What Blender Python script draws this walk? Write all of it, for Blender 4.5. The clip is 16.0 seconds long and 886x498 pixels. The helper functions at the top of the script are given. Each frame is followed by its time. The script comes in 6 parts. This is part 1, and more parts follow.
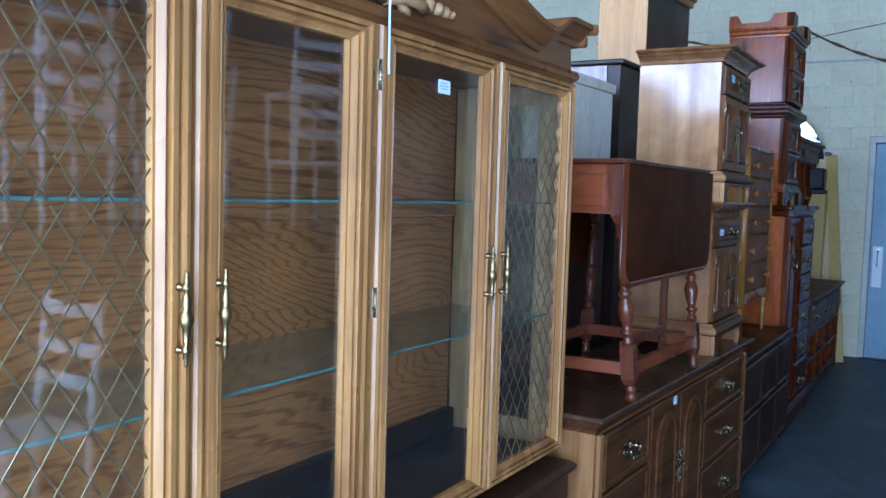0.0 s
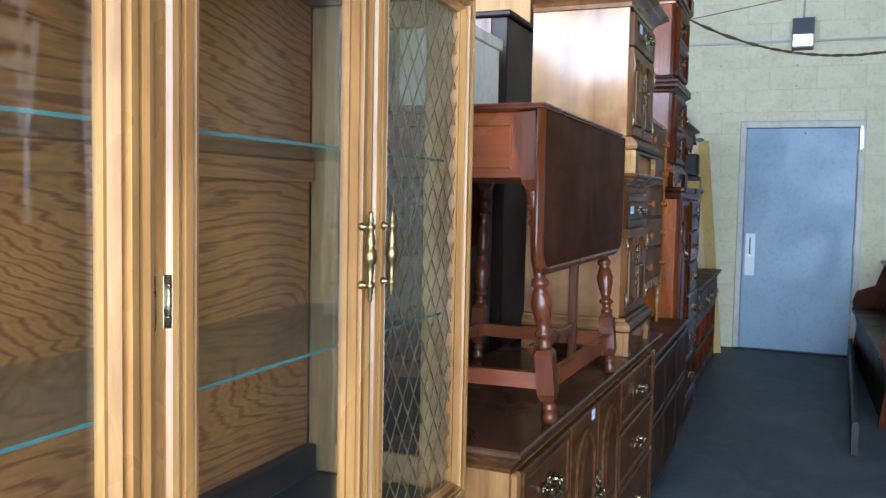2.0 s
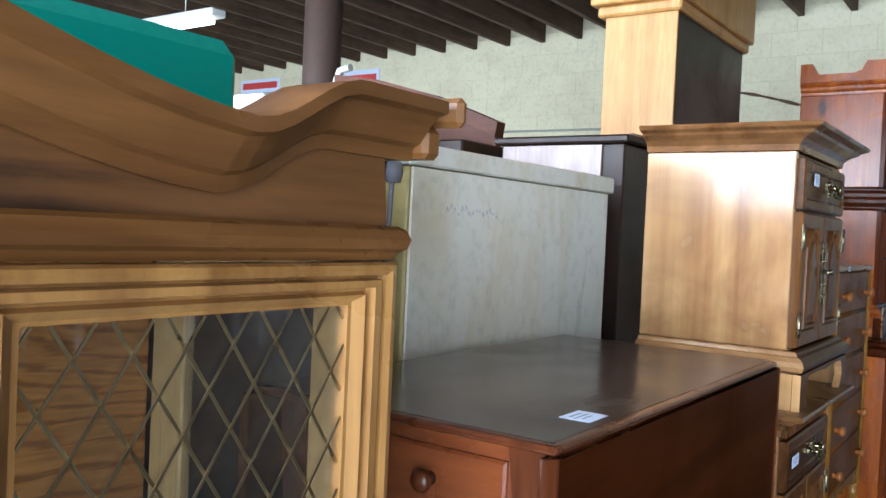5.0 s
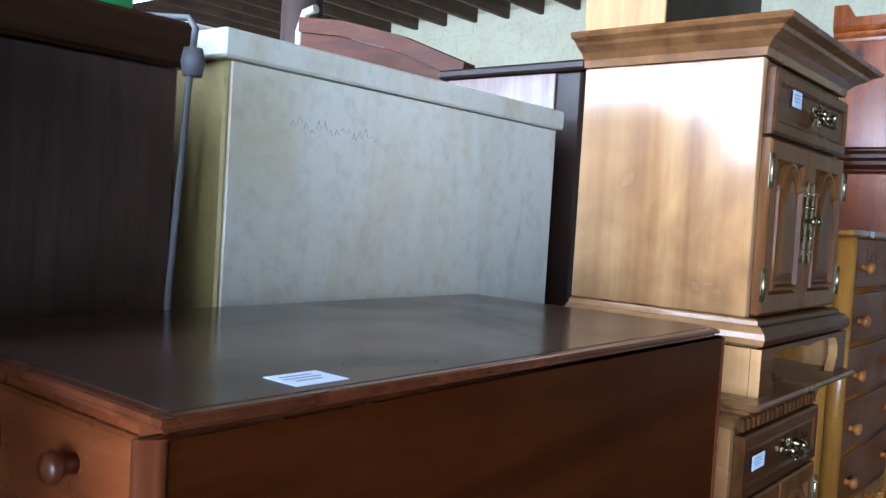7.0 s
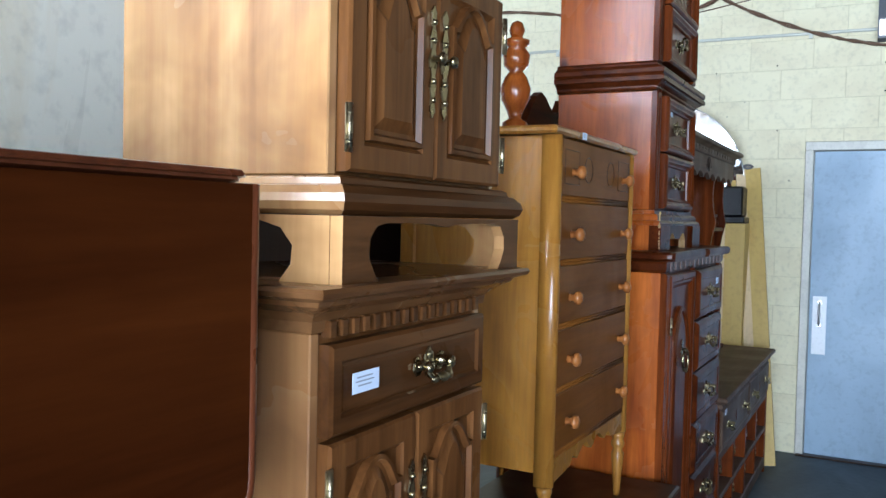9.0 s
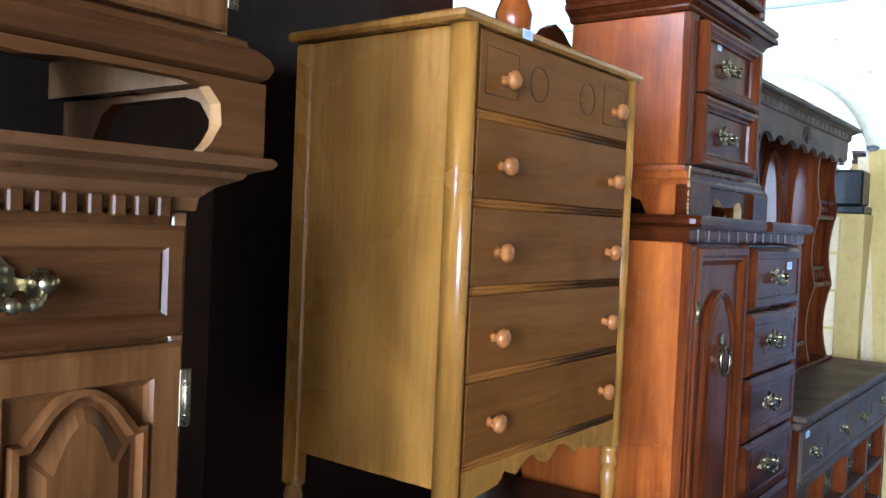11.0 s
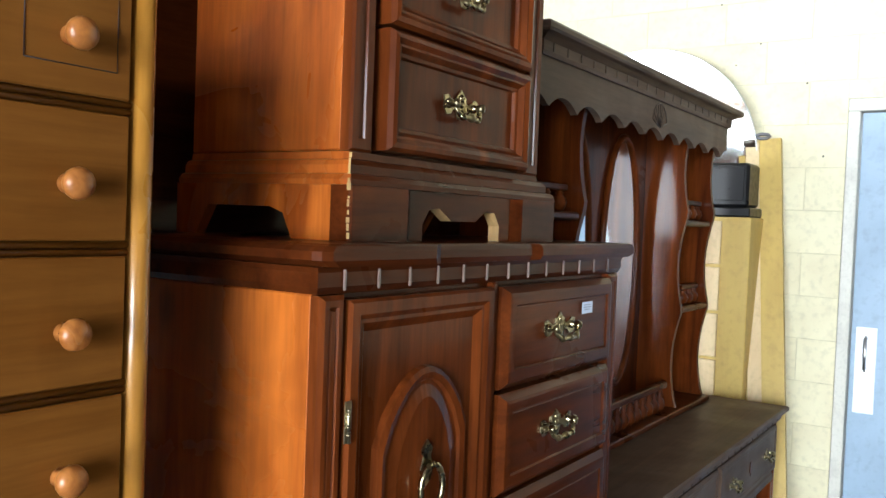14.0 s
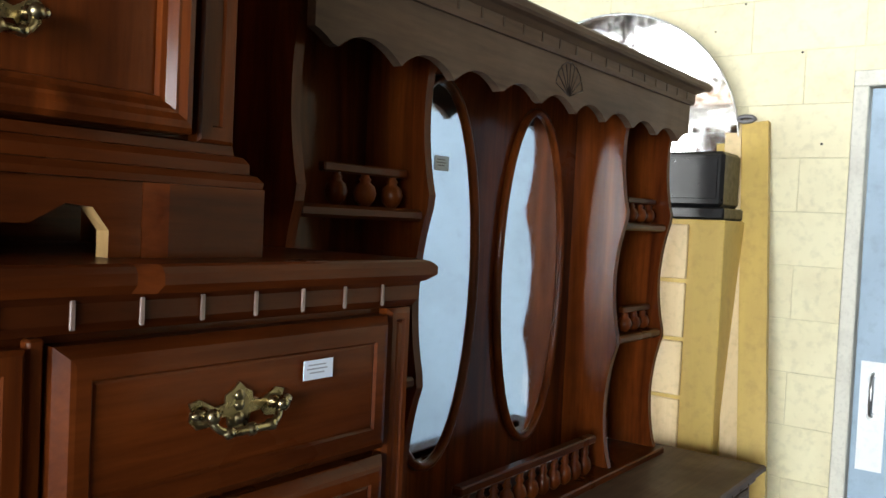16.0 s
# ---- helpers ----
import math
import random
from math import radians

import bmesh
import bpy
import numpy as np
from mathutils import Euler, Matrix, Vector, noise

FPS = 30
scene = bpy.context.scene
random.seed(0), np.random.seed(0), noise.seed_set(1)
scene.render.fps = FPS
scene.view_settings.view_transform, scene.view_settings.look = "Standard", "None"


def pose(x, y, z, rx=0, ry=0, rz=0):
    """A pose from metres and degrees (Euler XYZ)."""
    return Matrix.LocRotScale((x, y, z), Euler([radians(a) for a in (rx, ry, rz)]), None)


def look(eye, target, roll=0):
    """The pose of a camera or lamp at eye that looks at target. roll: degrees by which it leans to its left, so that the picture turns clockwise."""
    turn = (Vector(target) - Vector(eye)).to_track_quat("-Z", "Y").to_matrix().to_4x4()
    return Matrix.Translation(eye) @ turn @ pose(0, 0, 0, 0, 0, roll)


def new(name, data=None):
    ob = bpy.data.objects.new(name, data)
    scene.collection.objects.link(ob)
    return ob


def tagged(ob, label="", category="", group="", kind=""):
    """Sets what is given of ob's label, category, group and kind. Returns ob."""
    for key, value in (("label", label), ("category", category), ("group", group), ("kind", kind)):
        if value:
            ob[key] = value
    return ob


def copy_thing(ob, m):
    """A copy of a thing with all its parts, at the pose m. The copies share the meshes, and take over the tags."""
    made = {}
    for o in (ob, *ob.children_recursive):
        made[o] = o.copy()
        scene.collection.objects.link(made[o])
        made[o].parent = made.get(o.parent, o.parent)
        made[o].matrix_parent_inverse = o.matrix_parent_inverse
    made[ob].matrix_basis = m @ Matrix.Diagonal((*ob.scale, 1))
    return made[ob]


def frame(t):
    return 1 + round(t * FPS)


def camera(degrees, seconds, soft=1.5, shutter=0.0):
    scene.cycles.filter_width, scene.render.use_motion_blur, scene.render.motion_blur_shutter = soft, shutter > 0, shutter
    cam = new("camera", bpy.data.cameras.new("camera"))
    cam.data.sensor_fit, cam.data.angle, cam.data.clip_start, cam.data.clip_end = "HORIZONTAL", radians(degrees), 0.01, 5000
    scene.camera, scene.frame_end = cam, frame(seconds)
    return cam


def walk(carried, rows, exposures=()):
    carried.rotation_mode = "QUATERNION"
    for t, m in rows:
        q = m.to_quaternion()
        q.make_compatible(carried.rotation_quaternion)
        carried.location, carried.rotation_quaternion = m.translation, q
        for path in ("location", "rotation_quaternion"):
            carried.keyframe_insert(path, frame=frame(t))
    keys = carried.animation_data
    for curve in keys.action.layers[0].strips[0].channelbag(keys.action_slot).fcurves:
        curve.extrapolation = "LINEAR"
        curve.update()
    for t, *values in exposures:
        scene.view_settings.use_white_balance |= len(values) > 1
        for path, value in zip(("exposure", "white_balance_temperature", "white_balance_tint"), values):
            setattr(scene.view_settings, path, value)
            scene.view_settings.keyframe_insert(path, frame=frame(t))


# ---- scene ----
cam = camera(55.2, 16.0)
PATH = [
    (0, (0.185, 0.216, 1.475), (-0.86, 1.915, 1.34), 1.7),
    (0.5, (0.125, 0.4, 1.443), (-0.872, 2.129, 1.314), 1.5),
    (1, (0.059, 0.559, 1.384), (-0.854, 2.334, 1.257), 1.3),
    (1.5, (-0.067, 0.685, 1.34), (-0.876, 2.51, 1.214), 1.3),
    (2, (-0.167, 0.82, 1.374), (-0.923, 2.668, 1.249), 1.1),
    (2.5, (-0.235, 1.001, 1.43), (-0.968, 2.858, 1.309), 1.0),
    (3, (-0.286, 1.19, 1.464), (-0.997, 3.055, 1.346), 1.0),
    (3.5, (-0.271, 1.415, 1.517), (-0.978, 3.283, 1.408), 1.0),
    (4, (-0.238, 1.574, 1.593), (-1.061, 3.395, 1.505), 1.1),
    (4.5, (-0.251, 1.735, 1.78), (-1.266, 3.457, 1.707), 1.8),
    (4.7, (-0.253, 1.78, 1.835), (-1.34, 3.458, 1.781), 2.0),
    (6.8, (-0.2, 2.304, 1.766), (-1.485, 3.836, 1.7), 3.8),
    (7, (-0.191, 2.385, 1.741), (-1.464, 3.926, 1.664), 3.5),
    (7.5, (-0.165, 2.545, 1.651), (-1.393, 4.121, 1.579), 3.1),
    (8, (-0.155, 2.706, 1.597), (-1.236, 4.387, 1.53), 2.0),
    (8.5, (-0.148, 2.852, 1.57), (-1.113, 4.602, 1.494), 1.4),
    (9, (-0.111, 3.013, 1.547), (-1.041, 4.782, 1.474), 1.3),
    (9.2, (-0.106, 3.077, 1.536), (-1.028, 4.851, 1.464), 1.3),
    (11.3, (0.081, 3.873, 1.377), (-1.165, 5.436, 1.312), 3.0),
    (11.5, (0.099, 3.959, 1.365), (-1.154, 5.516, 1.296), 3.3),
    (12, (0.127, 4.175, 1.372), (-1.082, 5.766, 1.301), 3.0),
    (12.5, (0.151, 4.353, 1.363), (-1.014, 5.978, 1.296), 2.6),
    (13, (0.121, 4.555, 1.4), (-1.022, 6.195, 1.333), 2.4),
    (13.5, (0.049, 4.762, 1.454), (-1.078, 6.413, 1.388), 2.3),
    (14, (0.016, 4.961, 1.489), (-1.096, 6.622, 1.422), 2.2),
    (14.5, (0.016, 5.185, 1.521), (-1.08, 6.857, 1.454), 2.1),
    (15, (-0.026, 5.395, 1.525), (-1.108, 7.075, 1.458), 2.1),
    (15.5, (-0.034, 5.619, 1.526), (-1.131, 7.29, 1.459), 2.2),
    (16, (0.022, 5.877, 1.511), (-1.163, 7.486, 1.442), 2.7),
]
EXPOSURES = [(0, 0.05, 4500, 10), (0.6, 0.14, 4550, 10), (1.5, 0.47, 5150, 10), (3.5, 0.55, 5600, 10), (4.7, 0.55, 5800, 10), (7, 0.72, 5150, 10), (8, 0.86, 5700, 10), (9, 1.15, 5650, 10), (11.5, 2.05, 5000, 10), (12.2, 2.05, 5450, 10), (14, 2.0, 6450, 10), (16, 1.8, 7050, 10)]
BACK_WATTS, SIDE_WATTS, ROOF_WATTS = 540, 560, 480
walk(cam, [(t, look(eye, target, roll)) for t, eye, target, roll in PATH], EXPOSURES)

# ---- world and large lights ----
world = bpy.data.worlds.new("world")
scene.world = world
world.use_nodes = True
wn = world.node_tree.nodes
sky = wn.new("ShaderNodeTexSky")
sky.sky_type = "NISHITA"
sky.sun_disc = False
sky.sun_elevation = radians(48)
sky.sun_rotation = radians(200)
wn["Background"].inputs["Strength"].default_value = 0.12
world.node_tree.links.new(sky.outputs[0], wn["Background"].inputs["Color"])

sun = new("sun", bpy.data.lights.new("sun", "SUN"))
sun.data.energy, sun.data.angle, sun.data.color = 3.0, radians(0.5), (1.0, 0.94, 0.85)
sun.matrix_world = look((4, 2, 20), (4.4, 1.0, 0))


def window_light(name, x, y, z, w, h, rz, watts, colour):
    lamp = new(name, bpy.data.lights.new(name, "AREA"))
    lamp.data.shape, lamp.data.size, lamp.data.size_y = "RECTANGLE", w, h
    lamp.data.energy, lamp.data.color = watts, colour
    lamp.matrix_world = pose(x, y, z, 90, 0, rz)
    return lamp


# daylight in the open roller doors behind the start, and in the rooflight of the side bay
window_light("roller_door_daylight", 0.54, -1.25, 1.6, 5.4, 3.0, 0, BACK_WATTS, (0.8, 0.9, 1.0))
window_light("side_bay_daylight", -4.9, -1.25, 1.6, 5.3, 3.0, 0, SIDE_WATTS, (0.84, 0.92, 1.0))
roof = window_light("skylight_daylight", -3.6, 0.85, 3.93, 2.7, 3.3, 0, ROOF_WATTS, (0.86, 0.93, 1.0))
roof.matrix_world = pose(-3.6, 0.85, 3.93)


# ---- materials ----
def material(name):
    m = bpy.data.materials.new(name)
    m.use_nodes = True
    nt = m.node_tree
    return m, nt, nt.nodes, nt.links, nt.nodes["Principled BSDF"]


def coords(n, l, scale, shift=True):
    tc = n.new("ShaderNodeTexCoord")
    mp = n.new("ShaderNodeMapping")
    mp.inputs["Scale"].default_value = scale
    if shift:
        info = n.new("ShaderNodeObjectInfo")
        mul = n.new("ShaderNodeMath")
        mul.operation = "MULTIPLY"
        mul.inputs[1].default_value = 9.0
        l.new(info.outputs["Random"], mul.inputs[0])
        add = n.new("ShaderNodeVectorMath")
        add.operation = "ADD"
        l.new(tc.outputs["Object"], add.inputs[0])
        l.new(mul.outputs[0], add.inputs[1])
        l.new(add.outputs[0], mp.inputs["Vector"])
    else:
        l.new(tc.outputs["Object"], mp.inputs["Vector"])
    return mp.outputs[0]


def noise_tex(n, l, vec, scale, detail=5.0, distort=0.0, rough=0.55):
    t = n.new("ShaderNodeTexNoise")
    t.inputs["Scale"].default_value, t.inputs["Detail"].default_value = scale, detail
    t.inputs["Distortion"].default_value, t.inputs["Roughness"].default_value = distort, rough
    l.new(vec, t.inputs["Vector"])
    return t.outputs["Fac"]


def ramp(n, l, fac, stops):
    r = n.new("ShaderNodeValToRGB")
    e = r.color_ramp.elements
    while len(e) < len(stops):
        e.new(0.5)
    for k, (p, c) in zip(e, stops):
        k.position, k.color = p, (*c, 1)
    l.new(fac, r.inputs[0])
    return r.outputs[0]


def mix(n, l, kind, fac, a, b):
    m = n.new("ShaderNodeMix")
    m.data_type, m.blend_type = "RGBA", kind
    for sock, v in ((m.inputs[0], fac), (m.inputs[6], a), (m.inputs[7], b)):
        if isinstance(v, (int, float)):
            sock.default_value = v
        elif isinstance(v, tuple):
            sock.default_value = (*v, 1)
        else:
            l.new(v, sock)
    return m.outputs[2]


def span(n, l, fac, lo, hi, a=0.3, b=0.7):
    m = n.new("ShaderNodeMapRange")
    m.inputs[1].default_value, m.inputs[2].default_value = a, b
    m.inputs[3].default_value, m.inputs[4].default_value = lo, hi
    l.new(fac, m.inputs[0])
    return m.outputs[0]


def bump(n, l, bsdf, fac, strength, dist=0.002):
    b = n.new("ShaderNodeBump")
    b.inputs["Strength"].default_value, b.inputs["Distance"].default_value = strength, dist
    l.new(fac, b.inputs["Height"])
    l.new(b.outputs[0], bsdf.inputs["Normal"])


def wood(name, dark, light, axis="z", rough=0.34, blotch=0.35, bold=1.0, dust=0.0, coat=0.0, knots=False, spec=0.36, fine_mix=0.55, coat_rough=0.12):
    m, nt, n, l, bsdf = material(name)
    along, across = 1.1, 13.0
    s = {"x": (along, across, across), "y": (across, along, across), "z": (across, across, along)}[axis]
    v = coords(n, l, s)
    grain = noise_tex(n, l, v, 1.0 * bold, 7.0, 1.3)
    fine = noise_tex(n, l, v, 7.5, 4.0, 0.3)
    spots = noise_tex(n, l, coords(n, l, (1, 1, 1)), 3.2, 4.0, 0.8)
    mid = tuple((a + b) / 2 for a, b in zip(dark, light))
    col = ramp(n, l, grain, ((0.28, dark), (0.5, mid), (0.72, light)))
    col = mix(n, l, "MULTIPLY", fine_mix, col, ramp(n, l, fine, ((0.3, (0.55, 0.5, 0.48)), (0.62, (1, 1, 1)))))
    col = mix(n, l, "MULTIPLY", blotch, col, ramp(n, l, spots, ((0.32, (0.4, 0.33, 0.3)), (0.58, (1, 1, 1)))))
    if knots:
        vo = n.new("ShaderNodeTexVoronoi")
        vo.inputs["Scale"].default_value = 1.0
        kv = {"x": (1.5, 6, 6), "y": (6, 1.5, 6), "z": (5, 5, 2.2)}[axis]
        l.new(coords(n, l, kv), vo.inputs["Vector"])
        col = mix(n, l, "MULTIPLY", 1.0, col, ramp(n, l, vo.outputs["Distance"], ((0.05, (0.18, 0.1, 0.08)), (0.13, (1, 1, 1)))))
    if dust:
        film = noise_tex(n, l, coords(n, l, (1, 1, 1)), 6.0, 6.0, 0.2)
        k = n.new("ShaderNodeMath")
        k.operation = "MULTIPLY"
        k.inputs[1].default_value = dust
        l.new(film, k.inputs[0])
        col = mix(n, l, "MIX", k.outputs[0], col, (0.2, 0.168, 0.138))
    l.new(col, bsdf.inputs["Base Color"])
    l.new(span(n, l, spots, rough + 0.12, rough - 0.06), bsdf.inputs["Roughness"])
    bsdf.inputs["Specular IOR Level"].default_value = spec
    bsdf.inputs["Coat Weight"].default_value = coat
    bsdf.inputs["Coat Roughness"].default_value = coat_rough
    dents = noise_tex(n, l, coords(n, l, (1, 1, 1)), 22.0, 3.0, 0.4)
    relief = n.new("ShaderNodeMath")
    relief.operation, relief.inputs[1].default_value = "MULTIPLY_ADD", 0.7
    l.new(dents, relief.inputs[0])
    l.new(fine, relief.inputs[2])
    bump(n, l, bsdf, relief.outputs[0], 0.12)
    return m


def figured(name, dark, light, scale=1.0, rough=0.3, wander=120.0, rise=40.0, ragged_by=9.0):
    """Flat-sawn veneer with wandering cathedral lines, grain along y."""
    m, nt, n, l, bsdf = material(name)
    v = coords(n, l, (1.6 * scale, 0.9 * scale, 2.1 * scale))
    field = noise_tex(n, l, v, 1.1, 1.5, 0.35, 0.4)
    sep = n.new("ShaderNodeSeparateXYZ")
    l.new(v, sep.inputs[0])
    total = n.new("ShaderNodeMath")
    total.operation, total.inputs[1].default_value = "MULTIPLY_ADD", rise
    l.new(sep.outputs[2], total.inputs[0])
    lines = n.new("ShaderNodeMath")
    lines.operation, lines.inputs[1].default_value = "MULTIPLY", wander
    l.new(field, lines.inputs[0])
    l.new(lines.outputs[0], total.inputs[2])
    ragged = n.new("ShaderNodeMath")
    ragged.operation, ragged.inputs[1].default_value = "MULTIPLY_ADD", ragged_by
    l.new(noise_tex(n, l, coords(n, l, (8, 2.2, 26)), 1.0, 6.0, 0.6, 0.65), ragged.inputs[0])
    l.new(total.outputs[0], ragged.inputs[2])
    wave = n.new("ShaderNodeMath")
    wave.operation = "SINE"
    l.new(ragged.outputs[0], wave.inputs[0])
    ring = span(n, l, wave.outputs[0], 0.0, 1.0, -1.0, 1.0)
    fine = noise_tex(n, l, coords(n, l, (30, 3, 60)), 2.0, 4.0)
    spots = noise_tex(n, l, v, 0.9, 3.0)
    col = ramp(n, l, ring, ((0.0, dark), (0.22, tuple(0.4 * p + 0.6 * q for p, q in zip(dark, light))), (0.7, light), (1.0, tuple(0.8 * c for c in light))))
    col = mix(n, l, "MULTIPLY", 0.5, col, ramp(n, l, fine, ((0.3, (0.55, 0.5, 0.45)), (0.6, (1, 1, 1)))))
    col = mix(n, l, "MULTIPLY", 0.5, col, ramp(n, l, spots, ((0.3, (0.5, 0.42, 0.36)), (0.65, (1, 1, 1)))))
    l.new(col, bsdf.inputs["Base Color"])
    bsdf.inputs["Roughness"].default_value = rough
    bump(n, l, bsdf, fine, 0.08)
    return m


def paint(name, colour, worn, rough=0.5, scale=2.0, streak=(1, 1, 1), amount=0.5, grit=0.15, metal=0.0):
    m, nt, n, l, bsdf = material(name)
    a = noise_tex(n, l, coords(n, l, streak), scale, 6.0, 0.7, 0.6)
    b = noise_tex(n, l, coords(n, l, (1, 1, 1)), scale * 14, 4.0)
    col = mix(n, l, "MIX", ramp(n, l, a, ((0.45, (0, 0, 0)), (0.75, (amount,) * 3))), colour, worn)
    col = mix(n, l, "MULTIPLY", 0.35, col, ramp(n, l, b, ((0.28, (0.6, 0.6, 0.6)), (0.5, (1, 1, 1)))))
    l.new(col, bsdf.inputs["Base Color"])
    l.new(span(n, l, a, rough - 0.08, rough + 0.12), bsdf.inputs["Roughness"])
    bsdf.inputs["Metallic"].default_value = metal
    bump(n, l, bsdf, b, grit, 0.003)
    return m


def plain(name, colour, rough=0.5, metal=0.0, emit=0.0):
    m, nt, n, l, bsdf = material(name)
    bsdf.inputs["Base Color"].default_value = (*colour, 1)
    v = noise_tex(n, l, coords(n, l, (1, 1, 1)), 40.0, 3.0)
    l.new(span(n, l, v, max(rough - 0.08, 0.02), rough + 0.1), bsdf.inputs["Roughness"])
    bsdf.inputs["Metallic"].default_value = metal
    if emit:
        bsdf.inputs["Emission Color"].default_value = (*colour, 1)
        bsdf.inputs["Emission Strength"].default_value = emit
    return m


def glass(name, tint=(1, 1, 1), haze=0.03):
    """Clear glass under thin uneven dust and smears, plus reflections' milky veil as diffuse colour."""
    m, nt, n, l, bsdf = material(name)
    n.remove(bsdf)
    clear = n.new("ShaderNodeBsdfTransparent")
    clear.inputs[0].default_value = (*tint, 1)
    gloss = n.new("ShaderNodeBsdfGlossy")
    gloss.inputs["Roughness"].default_value = 0.03
    lw = n.new("ShaderNodeLayerWeight")
    pw = n.new("ShaderNodeMath")
    pw.operation, pw.inputs[1].default_value = "POWER", 4.0
    l.new(lw.outputs["Facing"], pw.inputs[0])
    sh = n.new("ShaderNodeMixShader")
    l.new(span(n, l, pw.outputs[0], 0.06, 0.75, 0.0, 1.0), sh.inputs[0])
    l.new(clear.outputs[0], sh.inputs[1])
    l.new(gloss.outputs[0], sh.inputs[2])
    film = n.new("ShaderNodeBsdfDiffuse")
    film.inputs[0].default_value = (0.7, 0.72, 0.7, 1)
    smear = noise_tex(n, l, coords(n, l, (1, 1.6, 0.6)), 3.0, 5.0, 1.2)
    dusty = n.new("ShaderNodeMixShader")
    l.new(span(n, l, smear, 0.35 * haze, 1.9 * haze, 0.35, 0.7), dusty.inputs[0])
    l.new(sh.outputs[0], dusty.inputs[1])
    l.new(film.outputs[0], dusty.inputs[2])
    l.new(dusty.outputs[0], n["Material Output"].inputs[0])
    return m


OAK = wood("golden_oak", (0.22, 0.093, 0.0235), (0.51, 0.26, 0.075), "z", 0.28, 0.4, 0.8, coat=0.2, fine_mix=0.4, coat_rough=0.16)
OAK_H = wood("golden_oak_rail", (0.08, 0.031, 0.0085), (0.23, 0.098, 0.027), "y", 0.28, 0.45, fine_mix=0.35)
BURL = figured("burl_veneer", (0.022, 0.0085, 0.003), (0.2, 0.083, 0.0235), 0.9, 0.3, 26.0, 9.0, 4.0)
BACK = figured("figured_back_panel", (0.27, 0.095, 0.0225), (0.53, 0.222, 0.057), 0.8, 0.35, 230.0, 130.0, 18.0)
OAK_IN = wood("pale_oak_interior", (0.33, 0.19, 0.075), (0.5, 0.31, 0.13), "z", 0.45)
BASEWOOD = wood("dark_cabinet_base", (0.024, 0.0105, 0.0055), (0.06, 0.027, 0.0125), "y", 0.35, spec=0.2)
# Walnut fronts are darkened for shade; the side keeps a lit tone.
DRESS = wood("shaded_walnut_brown", (0.045, 0.017, 0.0055), (0.14, 0.057, 0.018), "y", 0.3, spec=0.03, coat=0.15)
DRESS_SIDE = wood("lit_walnut_side", (0.19, 0.085, 0.025), (0.37, 0.182, 0.06), "z", 0.35)
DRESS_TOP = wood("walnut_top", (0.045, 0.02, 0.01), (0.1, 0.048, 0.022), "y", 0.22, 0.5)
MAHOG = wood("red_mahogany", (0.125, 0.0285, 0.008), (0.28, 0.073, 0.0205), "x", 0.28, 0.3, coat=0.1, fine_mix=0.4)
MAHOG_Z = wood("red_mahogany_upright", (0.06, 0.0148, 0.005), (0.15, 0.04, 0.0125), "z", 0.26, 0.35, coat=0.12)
# Leaf colour holds the shade of the aisle face; the apron stays brighter.
LEAF = wood("shaded_mahogany_leaf", (0.029, 0.0062, 0.0012), (0.07, 0.0165, 0.003), "y", 0.44, 0.3, 0.6, spec=0.015, coat=0.06, fine_mix=0.35)
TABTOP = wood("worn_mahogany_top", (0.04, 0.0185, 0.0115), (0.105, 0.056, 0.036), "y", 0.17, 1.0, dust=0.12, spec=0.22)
# One maple in two tones: sides carry the daylight, fronts the shade.
MAPLE = wood("lit_maple_side", (0.29, 0.13, 0.043), (0.66, 0.385, 0.16), "z", 0.21, 1.0, 0.4, coat=1.0, fine_mix=0.2)
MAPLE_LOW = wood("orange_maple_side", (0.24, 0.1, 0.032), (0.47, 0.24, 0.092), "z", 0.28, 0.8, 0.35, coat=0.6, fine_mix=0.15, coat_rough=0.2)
MAPLE_F = wood("shaded_maple_front", (0.08, 0.029, 0.008), (0.21, 0.085, 0.025), "z", 0.3, 0.4, spec=0.02, coat=0.16)
MAPLE_H = wood("shaded_maple_rail", (0.053, 0.0195, 0.0057), (0.145, 0.057, 0.017), "y", 0.3, 0.4, spec=0.02, coat=0.16)
MAPLE_TOP = wood("maple_top", (0.11, 0.044, 0.0135), (0.25, 0.115, 0.042), "y", 0.26, 0.5, spec=0.2, coat=0.15, fine_mix=0.3)
# Drawer fronts take a browner copy, darkened as the dimly lit face.
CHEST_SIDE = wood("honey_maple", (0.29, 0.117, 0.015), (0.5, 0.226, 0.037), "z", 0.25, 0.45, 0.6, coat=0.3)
CHEST_F = wood("shaded_honey_front", (0.142, 0.047, 0.0074), (0.222, 0.084, 0.016), "y", 0.36, 0.35, 0.6, spec=0.02, coat=0.08, fine_mix=0.35)
KNOB = wood("turned_knob", (0.27, 0.085, 0.0175), (0.46, 0.172, 0.043), "x", 0.28, 0.3, 4.0)
# Bright sides and dark fronts: one pine, light and shade in its colours.
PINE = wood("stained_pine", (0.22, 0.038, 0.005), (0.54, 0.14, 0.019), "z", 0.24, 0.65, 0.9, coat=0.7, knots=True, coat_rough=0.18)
PINE_D = wood("dark_pine_with_shade", (0.027, 0.0053, 0.0015), (0.12, 0.0265, 0.0056), "y", 0.3, 0.5, 0.85, spec=0.03, coat=0.2)
PINE_DZ = wood("dark_pine_upright_with_shade", (0.045, 0.0088, 0.0023), (0.185, 0.042, 0.0084), "z", 0.3, 0.5, 0.85, spec=0.03, coat=0.22)
